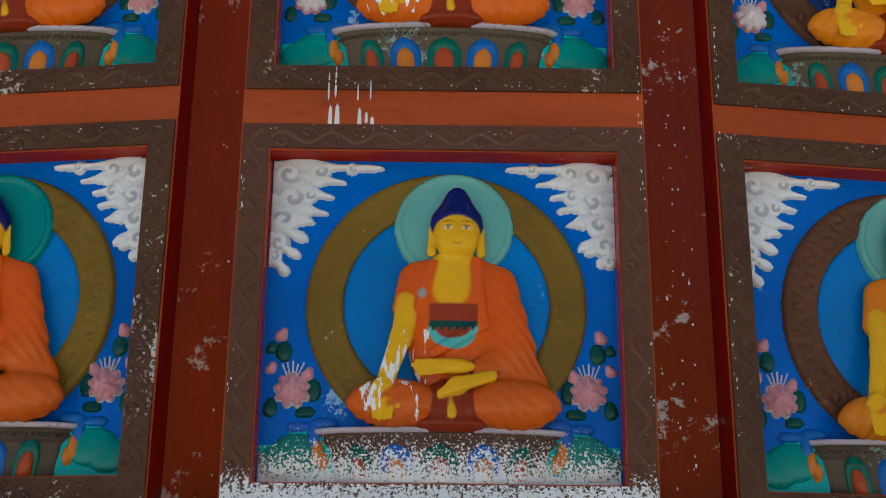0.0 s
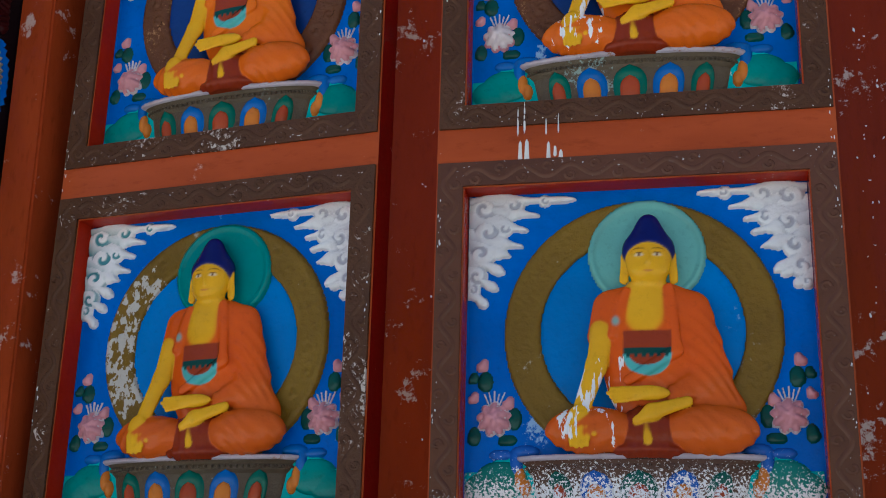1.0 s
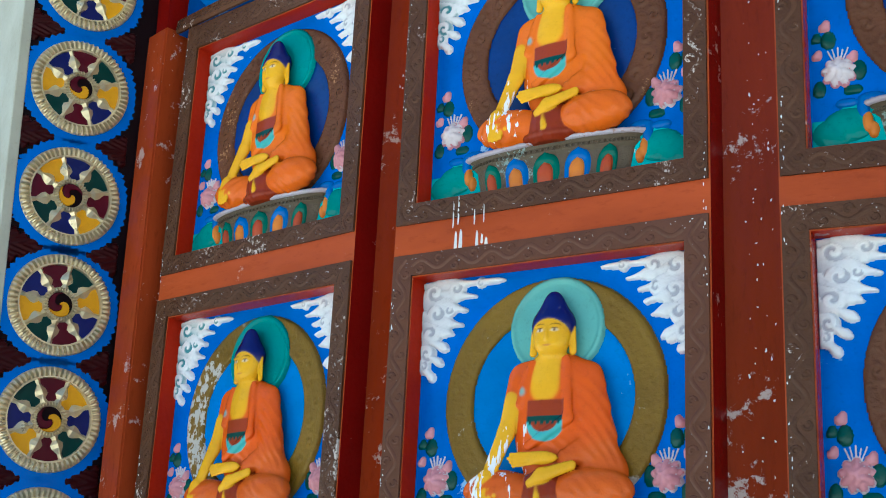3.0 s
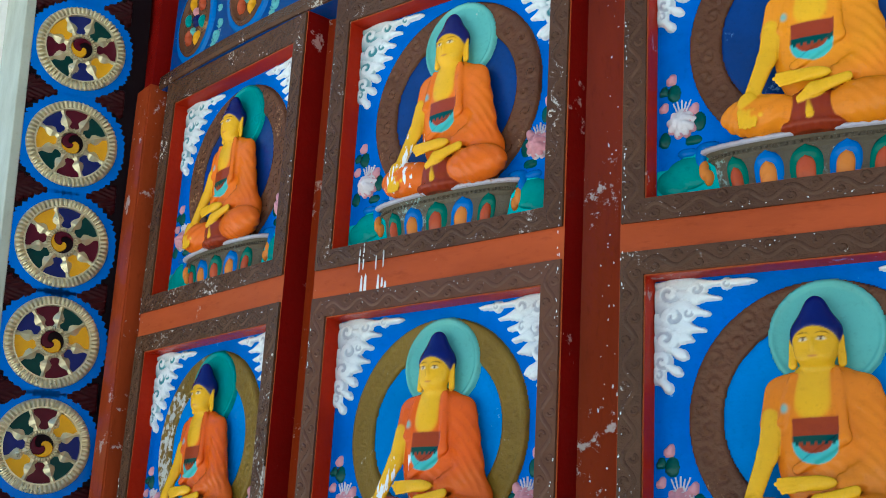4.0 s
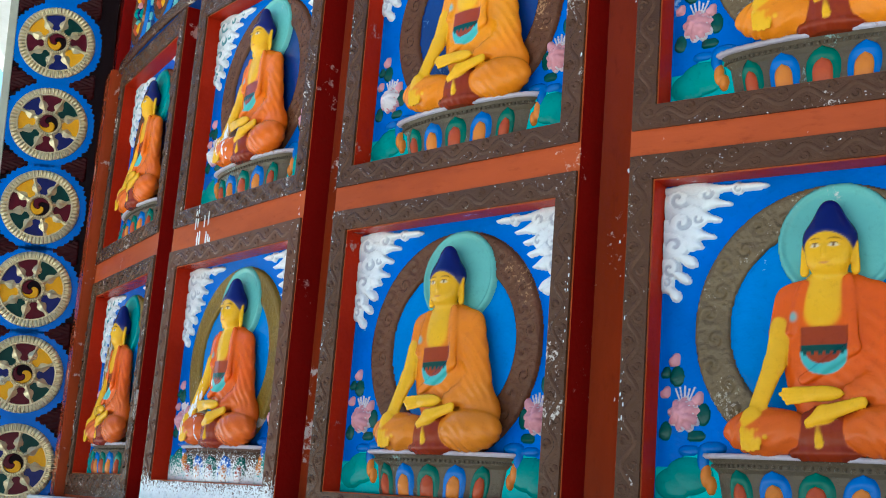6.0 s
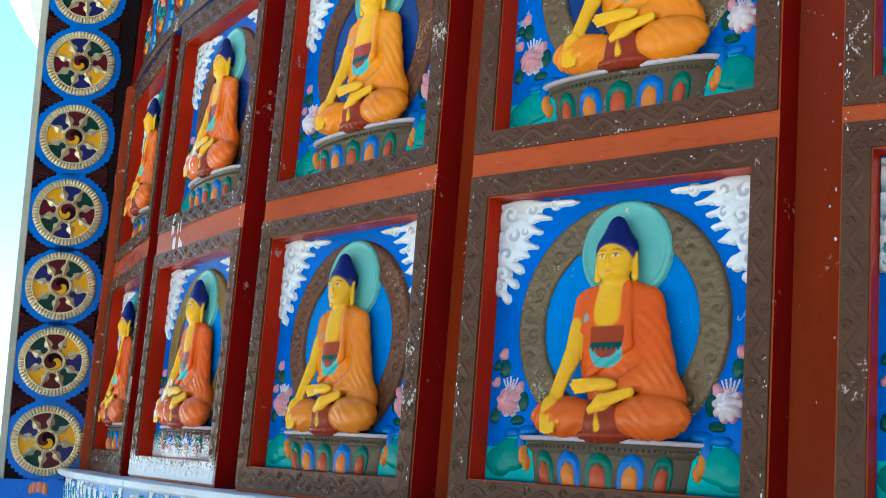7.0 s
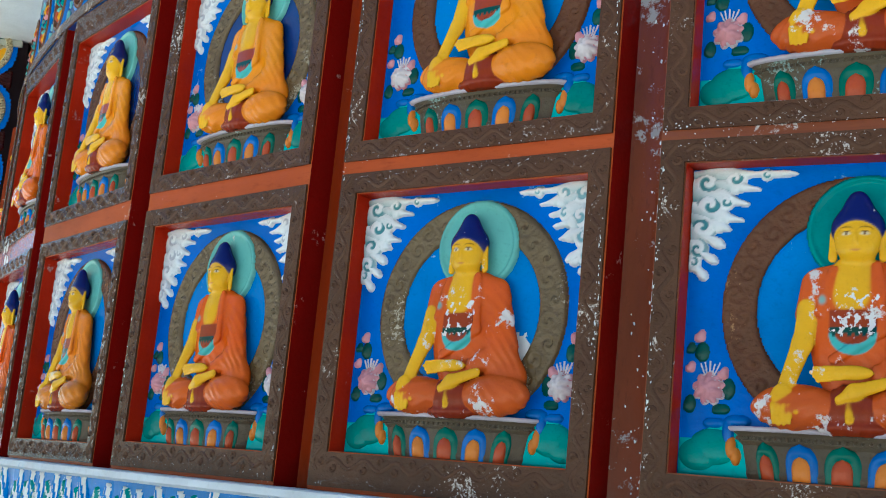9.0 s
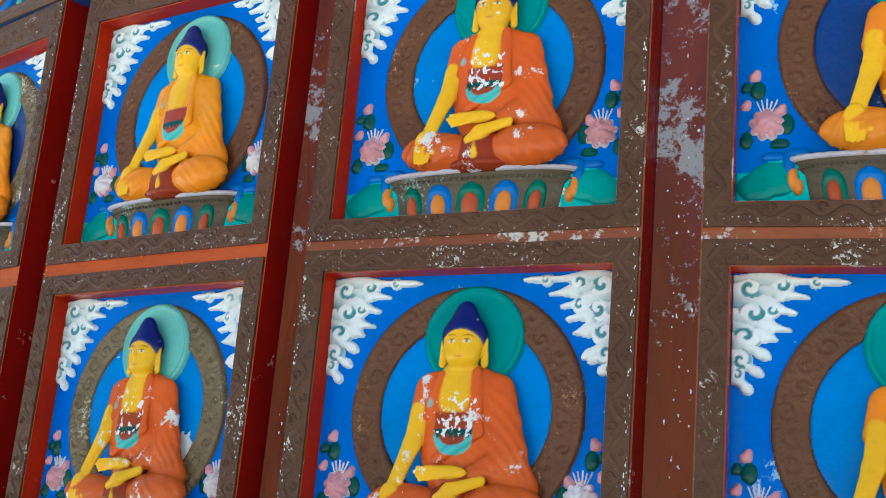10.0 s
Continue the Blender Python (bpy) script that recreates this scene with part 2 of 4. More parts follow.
def mesh_of(name, bm, mats, smooth=False):
    me = bpy.data.meshes.new(name)
    bm.normal_update()
    if smooth:
        for f in bm.faces:
            f.smooth = True
    bm.to_mesh(me)
    bm.free()
    for m in mats if isinstance(mats, (list, tuple)) else [mats]:
        me.materials.append(m)
    return me


def part(name, data, parent, label="", m=None):
    ob = new(name, data)
    ob.parent = parent
    if m is not None:
        ob.matrix_basis = m
    if label:
        ob["label"] = label
    return ob


def thing(name, m, label, category, group="", kind=""):
    ob = new(name)
    ob.matrix_world = m
    ob.empty_display_size = 0.1
    return tagged(ob, label, category, group, kind)


def box(bm, x0, x1, y0, y1, z0, z1):
    v = [bm.verts.new((x, y, z)) for x in (x0, x1) for y in (y0, y1) for z in (z0, z1)]
    fs = [(0, 1, 3, 2), (4, 6, 7, 5), (0, 4, 5, 1), (2, 3, 7, 6), (0, 2, 6, 4), (1, 5, 7, 3)]
    return [bm.faces.new([v[i] for i in f]) for f in fs]


def arc_band(bm, a0, a1, prof, steps):
    """Sweeps a closed profile of (r, z) round the drum's axis."""
    rings = []
    for i in range(steps + 1):
        a = a0 + (a1 - a0) * i / steps
        rings.append([bm.verts.new(at(a, r, z)) for r, z in prof])
    n = len(prof)
    for i in range(steps):
        for j in range(n):
            k = (j + 1) % n
            bm.faces.new((rings[i][j], rings[i + 1][j], rings[i + 1][k], rings[i][k]))
    if abs(a1 - a0) < 359.9:
        bm.faces.new(rings[0])
        bm.faces.new(rings[-1][::-1])
    bmesh.ops.recalc_face_normals(bm, faces=bm.faces)


def structure(name, me, label, category):
    return tagged(new(name, me), label, category, kind="structure")


# ---- large structure ----
bm = bmesh.new()
bmesh.ops.create_grid(bm, x_segments=2, y_segments=2, size=3000)
structure("ground", mesh_of("ground", bm, PAVING), "pale stone terrace paving round the shrine", "ground")

# unseen slope added to keep the low sky out of the enamel's reflections
bm = bmesh.new()
rows = []
for i in range(112):
    a = -72 + i * 2.0
    ridge = 115 + 38 * noise.noise((i * 0.11, 0.3, 0)) + 16 * noise.noise((i * 0.37, 2.1, 0))
    rows.append([bm.verts.new(at(a, 150 + 32 * k + 9 * noise.noise((i * 0.5, k, 5)), -1 + ridge * (k / 7) ** 1.2 + (4 * noise.noise((i * 0.6, k * 0.8, 9)) if k else 0))) for k in range(8)])
for i in range(111):
    for k in range(7):
        bm.faces.new((rows[i][k], rows[i + 1][k], rows[i + 1][k + 1], rows[i][k + 1]))
bmesh.ops.recalc_face_normals(bm, faces=bm.faces)
structure("backdrop", mesh_of("backdrop", bm, ROCK, True), "added unseen brown slope that darkens reflections in the enamel", "mountain")

bm = bmesh.new()
arc_band(bm, -16, 344, [(R - 0.6, 0), (R - CHANNEL, 0), (R - CHANNEL, 3.835), (R - 0.6, 3.835)], 180)
structure("wall_drum", mesh_of("wall_drum", bm, RED_FACE, True), "round drum wall in glossy red enamel, seen in the channels", "wall")

bm = bmesh.new()
arc_band(bm, -16, 344, [(0.02, 3.84), (R + 0.56, 3.84), (R + 0.62, 3.88), (R + 0.74, 4.02), (R + 0.74, 4.2), (0.02, 4.3)], 120)
structure("ceiling_cornice", mesh_of("cornice", bm, PLASTER), "white plaster cornice over the drum", "cornice")

bm = bmesh.new()
arc_band(bm, -12.9, 332, [(R - 0.2, LEDGE_Z - 0.03), (R + 0.115, LEDGE_Z - 0.03), (R + 0.13, LEDGE_Z - 0.022), (R + 0.128, LEDGE_Z - 0.004), (R + 0.12, LEDGE_Z), (R - 0.2, LEDGE_Z + 0.004)], 150)
structure("ledge", mesh_of("ledge", bm, LEDGE_TOP), "white plaster ledge under the relief panels", "ledge")
bm = bmesh.new()
arc_band(bm, -12.9, 332, [(R - 0.2, 0.0), (R + 0.09, 0.0), (R + 0.09, LEDGE_Z - 0.03), (R - 0.2, LEDGE_Z - 0.03)], 150)
structure("wall_base", mesh_of("wall_base", bm, LEDGE_BLUE), "blue painted base of the drum with flaking white leaves", "wall")


def slab(c):
    """One column of the wall: the raised slab that holds two pictures, openings and all."""
    bm = bmesh.new()
    z = [LEDGE_Z + 0.002, LOW_TOP[c] - PIC_H, LOW_TOP[c], UP_BOT[c], UP_BOT[c] + PIC_H, TOP_Z]
    for k in range(5):
        for x0, x1 in ((-SLAB_W, -HALF_W), (HALF_W, SLAB_W)):
            box(bm, x0, x1, 0, 0.09, z[k], z[k + 1])
        if k % 2 == 0:
            box(bm, -HALF_W, HALF_W, 0, 0.09, z[k], z[k + 1])
    bmesh.ops.remove_doubles(bm, verts=bm.verts[:], dist=0.0005)
    bm.normal_update()
    # front orange, outer sides a darker red, sides of the openings a brighter red
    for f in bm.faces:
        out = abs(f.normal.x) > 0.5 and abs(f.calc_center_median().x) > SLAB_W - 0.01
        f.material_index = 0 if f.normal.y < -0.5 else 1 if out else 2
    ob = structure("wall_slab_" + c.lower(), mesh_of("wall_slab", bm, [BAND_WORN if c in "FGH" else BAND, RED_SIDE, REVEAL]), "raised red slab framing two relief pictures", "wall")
    ob.matrix_world = on_drum(ANGLE[c], 0)


for c in COLS:
    slab(c)

# the sunken channels between the slabs
for i, c in enumerate(COLS[:-1]):
    mid = (ANGLE[c] + ANGLE[COLS[i + 1]]) / 2
    bm = bmesh.new()
    n = 8
    rows = []
    for k in range(n + 1):
        s = k / n * 2 - 1
        rows.append([bm.verts.new(at(mid + s * 0.66, R - CHANNEL + 0.006 + 0.018 * s * s, z)) for z in (LEDGE_Z + 0.003, 2.2, 2.8, TOP_Z - 0.002)])
    for k in range(n):
        for j in range(3):
            bm.faces.new((rows[k][j], rows[k + 1][j], rows[k + 1][j + 1], rows[k][j + 1]))
    mat = RED_WORN if c in "EF" else RED_FLECKED if c in "BG" else RED_FACE
    structure("wall_channel_" + c.lower(), mesh_of("wall_channel", bm, mat, True), "sunken channel in weathered red enamel between slabs", "wall")

# ---- carved shapes ----
def ell(p, c, r):
    """Distance to an ellipsoid, near enough."""
    q = (p - np.array(c)) / np.array(r)
    k = np.linalg.norm(q, axis=-1)
    g = np.linalg.norm(q / np.array(r), axis=-1) + 1e-9
    return k * (k - 1) / g


def cap(p, a, b, ra, rb):
    a, b = np.array(a), np.array(b)
    d = b - a
    t = np.clip(((p - a) @ d) / (d @ d), 0, 1)
    return np.linalg.norm(p - a - t[..., None] * d, axis=-1) - (ra + (rb - ra) * t)


def smin(a, b, k):
    h = np.clip(0.5 + 0.5 * (b - a) / k, 0, 1)
    return b + (a - b) * h - k * h * (1 - h)


def surface(field, lo, hi, step):
    """Turns a distance field into a quad mesh (surface nets). Returns points and quads."""
    n = [int(math.ceil((h - l) / step)) + 1 for l, h in zip(lo, hi)]
    ax = [l + step * np.arange(k) for l, k in zip(lo, n)]
    grid = np.stack(np.meshgrid(*ax, indexing="ij"), -1)
    d = field(grid.reshape(-1, 3)).reshape(n)
    s = d < 0
    cells = np.zeros([k - 1 for k in n], int)
    corners = [(i, j, k) for i in (0, 1) for j in (0, 1) for k in (0, 1)]
    for i, j, k in corners:
        cells += s[i:n[0] - 1 + i, j:n[1] - 1 + j, k:n[2] - 1 + k]
    live = (cells > 0) & (cells < 8)
    idx = -np.ones(live.shape, int)
    where = np.argwhere(live)
    idx[tuple(where.T)] = np.arange(len(where))
    acc, cnt = np.zeros((len(where), 3)), np.zeros(len(where))
    for a in corners:
        for axis in range(3):
            if a[axis]:
                continue
            b = list(a)
            b[axis] = 1
            da = d[tuple((where + a).T)]
            db = d[tuple((where + b).T)]
            hit = (da < 0) != (db < 0)
            t = np.where(hit, da / np.where(hit, da - db, 1), 0)
            pt = where + np.array(a) + 0.0
            pt[:, axis] += t
            acc[hit] += pt[hit]
            cnt[hit] += 1
    pts = np.array(lo) + step * acc / cnt[:, None]
    quads = []
    for axis in range(3):
        u, v = [i for i in range(3) if i != axis]
        a = [slice(None)] * 3
        b = [slice(None)] * 3
        a[axis], b[axis] = slice(0, -1), slice(1, None)
        flip = s[tuple(a)] != s[tuple(b)]
        for e in [np.argwhere(flip)]:
            e = e[(e[:, u] > 0) & (e[:, v] > 0) & (e[:, u] < n[u] - 1) & (e[:, v] < n[v] - 1)]
            inside = s[tuple(e.T)]
            q = []
            for du, dv in ((-1, -1), (0, -1), (0, 0), (-1, 0)):
                o = e.copy()
                o[:, u] += du
                o[:, v] += dv
                q.append(idx[tuple(o.T)])
            q = np.stack(q, 1)
            turn = inside if axis != 1 else ~inside
            q[~turn] = q[~turn][:, ::-1]
            quads.append(q)
    return pts, np.concatenate(quads)


def mesh_from(name, pts, quads, mats, smooth=True):
    me = bpy.data.meshes.new(name)
    me.from_pydata(pts.tolist(), [], quads.tolist())
    me.polygons.foreach_set("use_smooth", [smooth] * len(me.polygons))
    for m in mats:
        me.materials.append(m)
    me.update()
    return me


def figure_bodies(p):
    """Distances to the parts of a seated temple figure in high relief, cross-legged, one arm reaching down: robe, skin, hair, under-robe."""
    x, y, z = p[:, 0], p[:, 1] / 0.52, p[:, 2]
    p = np.stack([x, y, z], 1)
    arm_fold = np.sin((z + 1.3 * (x - 0.02) ** 2 * 6 - 0.3 * x) * 205) * np.clip((x - 0.05) * 30, 0, 1) * np.clip((0.31 - z) * 20, 0, 1) * np.clip((z - 0.09) * 30, 0, 1)
    knee_fold = np.sin(np.hypot(np.abs(x) - 0.02, (z + 0.04) * 1.2) * 235 + 1.5 * np.sin(x * 60)) * np.clip((0.10 - z) * 25, 0, 1) * np.clip((np.abs(x) - 0.05) * 30, 0, 1)
    sash_fold = np.sin((x * 0.75 + z) * 230) * np.clip((0.18 - z) * 25, 0, 1) * np.clip((z - 0.1) * 30, 0, 1) * np.clip((0.08 - np.abs(x)) * 40, 0, 1)
    r = ell(p, (0.004, -0.045, 0.19), (0.097, 0.06, 0.15))
    r = smin(r, ell(p, (0.004, -0.04, 0.296), (0.099, 0.046, 0.048)), 0.04)
    sleeve = cap(p, (0.086, -0.045, 0.292), (0.116, -0.06, 0.15), 0.035, 0.043)
    sleeve = smin(sleeve, cap(p, (0.114, -0.065, 0.146), (0.05, -0.108, 0.112), 0.036, 0.02), 0.02)
    sleeve = smin(sleeve, ell(p, (0.130, -0.05, 0.085), (0.054, 0.055, 0.055)), 0.02)
    r = smin(r, sleeve, 0.014) + 0.0017 * arm_fold
    r = smin(r, cap(p, (-0.080, -0.045, 0.296), (-0.096, -0.05, 0.235), 0.033, 0.028), 0.025)
    knees = np.minimum(ell(p, (-0.112, -0.085, 0.043), (0.092, 0.078, 0.047)), ell(p, (0.112, -0.085, 0.045), (0.094, 0.078, 0.050)))
    r = smin(r, knees + 0.0015 * knee_fold, 0.012) + 0.0012 * sash_fold
    r = smin(r, cap(p, (0.040, -0.085, 0.332), (0.054, -0.108, 0.20), 0.009, 0.011), 0.010)
    r = smin(r, cap(p, (-0.046, -0.085, 0.325), (-0.072, -0.090, 0.235), 0.008, 0.008), 0.012)
    r = smin(r, cap(p, (0.054, -0.108, 0.20), (-0.04, -0.112, 0.140), 0.011, 0.011), 0.012)
    chest = ell(p, (-0.004, -0.052, 0.272), (0.060, 0.054, 0.092))
    neck = cap(p, (0, -0.062, 0.32), (0, -0.064, 0.37), 0.035, 0.03)
    head = ell(p, (0, -0.078, 0.390), (0.0455, 0.05, 0.049))
    head = smin(head, ell(p, (0, -0.086, 0.366), (0.037, 0.038, 0.025)), 0.012)
    head = smin(head, ell(p, (0, -0.127, 0.384), (0.0055, 0.011, 0.013)), 0.007)
    head = smin(head, ell(p, (0, -0.119, 0.361), (0.011, 0.006, 0.005)), 0.005)
    for e in (-1, 1):
        head = smin(head, cap(p, (e * 0.048, -0.064, 0.400), (e * 0.050, -0.064, 0.350), 0.008, 0.009), 0.004)
        head = smin(head, ell(p, (e * 0.018, -0.119, 0.404), (0.016, 0.007, 0.003)), 0.005)
    arm = cap(p, (-0.094, -0.065, 0.245), (-0.104, -0.085, 0.170), 0.023, 0.020)
    arm = smin(arm, cap(p, (-0.104, -0.088, 0.172), (-0.130, -0.122, 0.085), 0.021, 0.017), 0.010)
    arm = smin(arm, ell(p, (-0.136, -0.142, 0.058), (0.023, 0.018, 0.030)), 0.010)
    for i in range(4):
        arm = smin(arm, cap(p, (-0.151 + 0.0105 * i, -0.156, 0.042), (-0.149 + 0.0100 * i, -0.156, 0.004 + 0.003 * abs(i - 1.4)), 0.0064, 0.0050), 0.0025)
    arm = smin(arm, cap(p, (-0.116, -0.150, 0.058), (-0.106, -0.158, 0.032), 0.0065, 0.0055), 0.003)
    palm = ell(p, (-0.002, -0.136, 0.112), (0.042, 0.020, 0.015))
    for i in range(4):
        palm = smin(palm, cap(p, (-0.015, -0.144, 0.120 - 0.006 * i), (-0.080 + 0.007 * abs(i - 1), -0.140, 0.120 - 0.0085 * i), 0.0056, 0.0048), 0.0025)
    foot = smin(cap(p, (0.072, -0.130, 0.096), (0.004, -0.146, 0.074), 0.011, 0.016), cap(p, (0.004, -0.146, 0.074), (-0.024, -0.146, 0.058), 0.015, 0.009), 0.01)
    tassel = cap(p, (-0.006, -0.146, 0.048), (-0.004, -0.152, 0.018), 0.004, 0.007)
    s = np.minimum.reduce([chest, smin(neck, head, 0.014), arm, palm, foot, tassel])
    h = smin(ell(p, (0, -0.062, 0.412), (0.0535, 0.062, 0.046)), ell(p, (0, -0.066, 0.456), (0.026, 0.034, 0.034)), 0.024)
    h = np.maximum(h, 0.388 - z + np.clip(-(y + 0.07), 0, 1) * 0.75 - np.abs(x) * 0.12)
    under = smin(ell(p, (-0.003, -0.085, 0.035), (0.062, 0.066, 0.058)), ell(p, (-0.004, -0.075, 0.004), (0.075, 0.080, 0.018)), 0.01)
    under = under + 0.0010 * np.sin(x * 330)
    return [0.8 * d for d in (r, s, h, under)]


def figure_shape(step):
    def field(p):
        b = figure_bodies(p)
        d = np.minimum.reduce(b[:1] + b[2:])
        return np.maximum(smin(d, b[1], 0.003), -p[:, 2] - 0.012)

    pts, quads = surface(field, (-0.215, -0.12, -0.02), (0.215, 0.012, 0.5), step)
    return pts, quads, np.stack(figure_bodies(pts), 1)


FIGURE_SHAPE = figure_shape(0.0029)


def seated_figure(name, robe, material, leg=None):
    """The seated figure in its painted colours; leg tints the lap where it differs from the shoulder."""
    skin, hair, inner, belt, trim = (0.8, 0.43, 0.006), (0.005, 0.009, 0.12), (0.30, 0.04, 0.010), (0.006, 0.06, 0.05), (0.10, 0.45, 0.45)
    dark = (0.24, 0.028, 0.006)
    pts, quads, b = FIGURE_SHAPE
    w = np.exp(-(b - b.min(1, keepdims=True)) / 0.0006)
    w /= w.sum(1, keepdims=True)
    col = w @ np.array([robe, skin, hair, dark])
    x, y, z = pts.T

    def brush(k, colour):
        k = np.clip(k, 0, 1)[:, None]
        return col * (1 - k) + k * np.array(colour)

    if leg:
        col = brush(w[:, 0] * np.clip((0.15 - z + 0.3 * x) / 0.07, 0, 1), leg)
    body = (np.argmin(b, 1) <= 1) * (y < -0.02) * (np.abs(x) < 0.075)
    edge = 0.002
    inside = np.clip((0.048 - np.abs(x + 0.004)) / edge, 0, 1) * body
    col = brush(inside * np.clip((0.243 - z) / edge, 0, 1) * np.clip((z - 0.186) / edge, 0, 1), inner)
    bowl = np.sqrt(((x + 0.004) / 0.049) ** 2 + ((z - 0.194) / 0.046) ** 2)
    cup = np.clip((0.196 - z) / edge, 0, 1) * body
    col = brush(np.clip((1 - bowl) / 0.05, 0, 1) * cup, trim)
    cup2 = np.sqrt(((x + 0.004) / 0.037) ** 2 + ((z - 0.194) / 0.025) ** 2)
    col = brush(np.clip((1 - cup2) / 0.08, 0, 1) * cup, inner)
    teeth = 0.192 - 0.006 * (np.sin(x * 420) > 0)
    col = brush(inside * np.clip((0.207 - z) / edge, 0, 1) * np.clip((z - teeth) / edge, 0, 1), belt)
    spot = np.exp(-(((x + 0.066) / 0.008) ** 2 + ((z - 0.262) / 0.010) ** 2) ** 2) * (y < -0.02)
    col = brush(0.9 * spot, (0.2, 0.45, 0.42))
    front = y < -0.052
    for e in (-1, 1):
        col = brush(np.exp(-(((x - e * 0.018) / 0.009) ** 2 + ((z - 0.394) / 0.0032) ** 2) ** 2) * front, (0.74, 0.66, 0.5))
        lid = np.exp(-(((x - e * 0.018) / 0.011) ** 2 + ((z - 0.3985 + 12 * (np.abs(x) - 0.018) ** 2) / 0.0015) ** 2) ** 2)
        brow = 0.75 * np.exp(-(((x - e * 0.019) / 0.013) ** 2 + ((z - 0.409 + 22 * (np.abs(x) - 0.019) ** 2) / 0.0015) ** 2) ** 2)
        iris = np.exp(-(((x - e * 0.018) / 0.0032) ** 2 + ((z - 0.3945) / 0.003) ** 2) ** 2)
        col = brush(np.maximum.reduce([lid, brow, iris]) * front, (0.14, 0.05, 0.01))
    col = brush(0.8 * np.exp(-((x / 0.010) ** 2 + ((z - 0.361 - 8 * x * x) / 0.0026) ** 2) ** 2) * front, (0.55, 0.17, 0.05))
    me = mesh_from(name, pts, quads, [material])
    a = me.color_attributes.new("paint", "FLOAT_COLOR", "POINT")
    a.data.foreach_set("color", np.concatenate([col, np.ones((len(col), 1))], 1).astype(np.float32).ravel())
    return me


def relief(name, height, x0, x1, z0, z1, step, mats, pick=None):
    """A low relief: height(x, z) in metres over the ground, cut off where it falls under zero, with walls down to the ground."""
    nx, nz = int((x1 - x0) / step) + 1, int((z1 - z0) / step) + 1
    X, Z = np.meshgrid(x0 + step * np.arange(nx), z0 + step * np.arange(nz), indexing="ij")
    H = height(X, Z)
    on = H > 0
    keep = on[:-1, :-1] | on[1:, :-1] | on[:-1, 1:] | on[1:, 1:]
    used = np.zeros_like(on)
    for i in (0, 1):
        for j in (0, 1):
            used[i:nx - 1 + i, j:nz - 1 + j] |= keep
    idx = -np.ones(on.shape, int)
    w = np.argwhere(used)
    idx[tuple(w.T)] = np.arange(len(w))
    h = np.maximum(H, -0.002)[tuple(w.T)]
    pts = np.stack([X[tuple(w.T)], -h, Z[tuple(w.T)]], 1)
    k = np.argwhere(keep)
    q = np.stack([idx[k[:, 0], k[:, 1]], idx[k[:, 0] + 1, k[:, 1]], idx[k[:, 0] + 1, k[:, 1] + 1], idx[k[:, 0], k[:, 1] + 1]], 1)
    me = mesh_from(name, pts, q, mats)
    if pick is not None:
        c = pts[q].mean(1)
        me.polygons.foreach_set("material_index", pick(c[:, 0], c[:, 2]).astype(np.int32))
    return me


def bumps(items, k=0.006):
    """Height of overlapping rounded lobes: (x, z, rx, rz, height)."""
    def height(X, Z):
        H = np.full(X.shape, -0.01)
        for x, z, rx, rz, h in items:
            q = 1 - ((X - x) / rx) ** 2 - ((Z - z) / rz) ** 2
            H = np.maximum(H, np.where(q > 0, h * np.sqrt(np.clip(q, 0, 1)), -0.01))
        return H
    return height


def oval(X, Z, a, b):
    return np.sqrt((X / a) ** 2 + (Z / b) ** 2)


# ---- picture parts, made once ----
rnd = random.Random(4)
CX, CZ = 0.010, 0.360           # centre of the aureole


def ring_height(X, Z, carve=0.0042):
    X = X - CX
    k = np.sqrt((X / 0.279) ** 2 + ((Z - CZ) / 0.278) ** 2)
    inner = np.sqrt((X / 0.205) ** 2 + ((Z - CZ) / 0.2) ** 2)
    a = np.arctan2(Z - CZ, X)
    band = (k < 1) & (inner > 1)
    mid = np.clip((1 - k) / 0.05, 0, 1) * np.clip((inner - 1) / 0.07, 0, 1)
    n = 30
    turn = np.floor(a * n / (2 * math.pi)) % 2
    cell = ((a * n / (2 * math.pi)) % 1 - 0.5) * 0.052
    lift = (k - 0.868) * 0.28 + np.where(turn > 0, 0.008, -0.008)
    rho = np.hypot(cell, lift) / 0.024
    curl = np.cos(rho * 6.5 - np.arctan2(lift, cell) * np.where(turn > 0, 1, -1)) * np.clip(1.2 - rho, 0, 1)
    sprig = np.sin(a * 97 + 3 * np.sin(k * 60)) * np.sin(k * 150 + 2 * np.sin(a * 41)) * np.clip(rho - 0.7, 0, 1)
    lip = np.exp(-((1 - k) / 0.03 - 1) ** 2) + np.exp(-((inner - 1) / 0.04 - 1) ** 2)
    H = 0.007 + 0.004 * np.sqrt(mid) + mid * carve * (curl + 0.9 * sprig) + 0.002 * lip
    under = ((X - 0.014) / 0.117) ** 2 + ((Z - 0.522) / 0.113) ** 2 < 1
    return np.where(band & (Z > 0.06) & ~under, H, -0.01)


def disc_height(X, Z):
    X = X - CX
    k = np.sqrt((X / 0.207) ** 2 + ((Z - CZ) / 0.202) ** 2)
    return np.where((k < 1) & (Z > 0.08), 0.004, -0.01)


def halo_height(X, Z):
    X = X - CX
    k = np.sqrt(((X - 0.014) / 0.120) ** 2 + ((Z - 0.522) / 0.116) ** 2)
    return np.where(k < 1, 0.013 + 0.006 * np.clip((1 - k) * 14, 0, 1) - 0.006 * np.clip((0.93 - k) * 14, 0, 1), -0.01)


def clip_to(height, z1=PIC_H, x=HALF_W):
    return lambda X, Z: np.where((np.abs(X) < x) & (Z < z1) & (Z > 0.001), height(X, Z), -0.01)


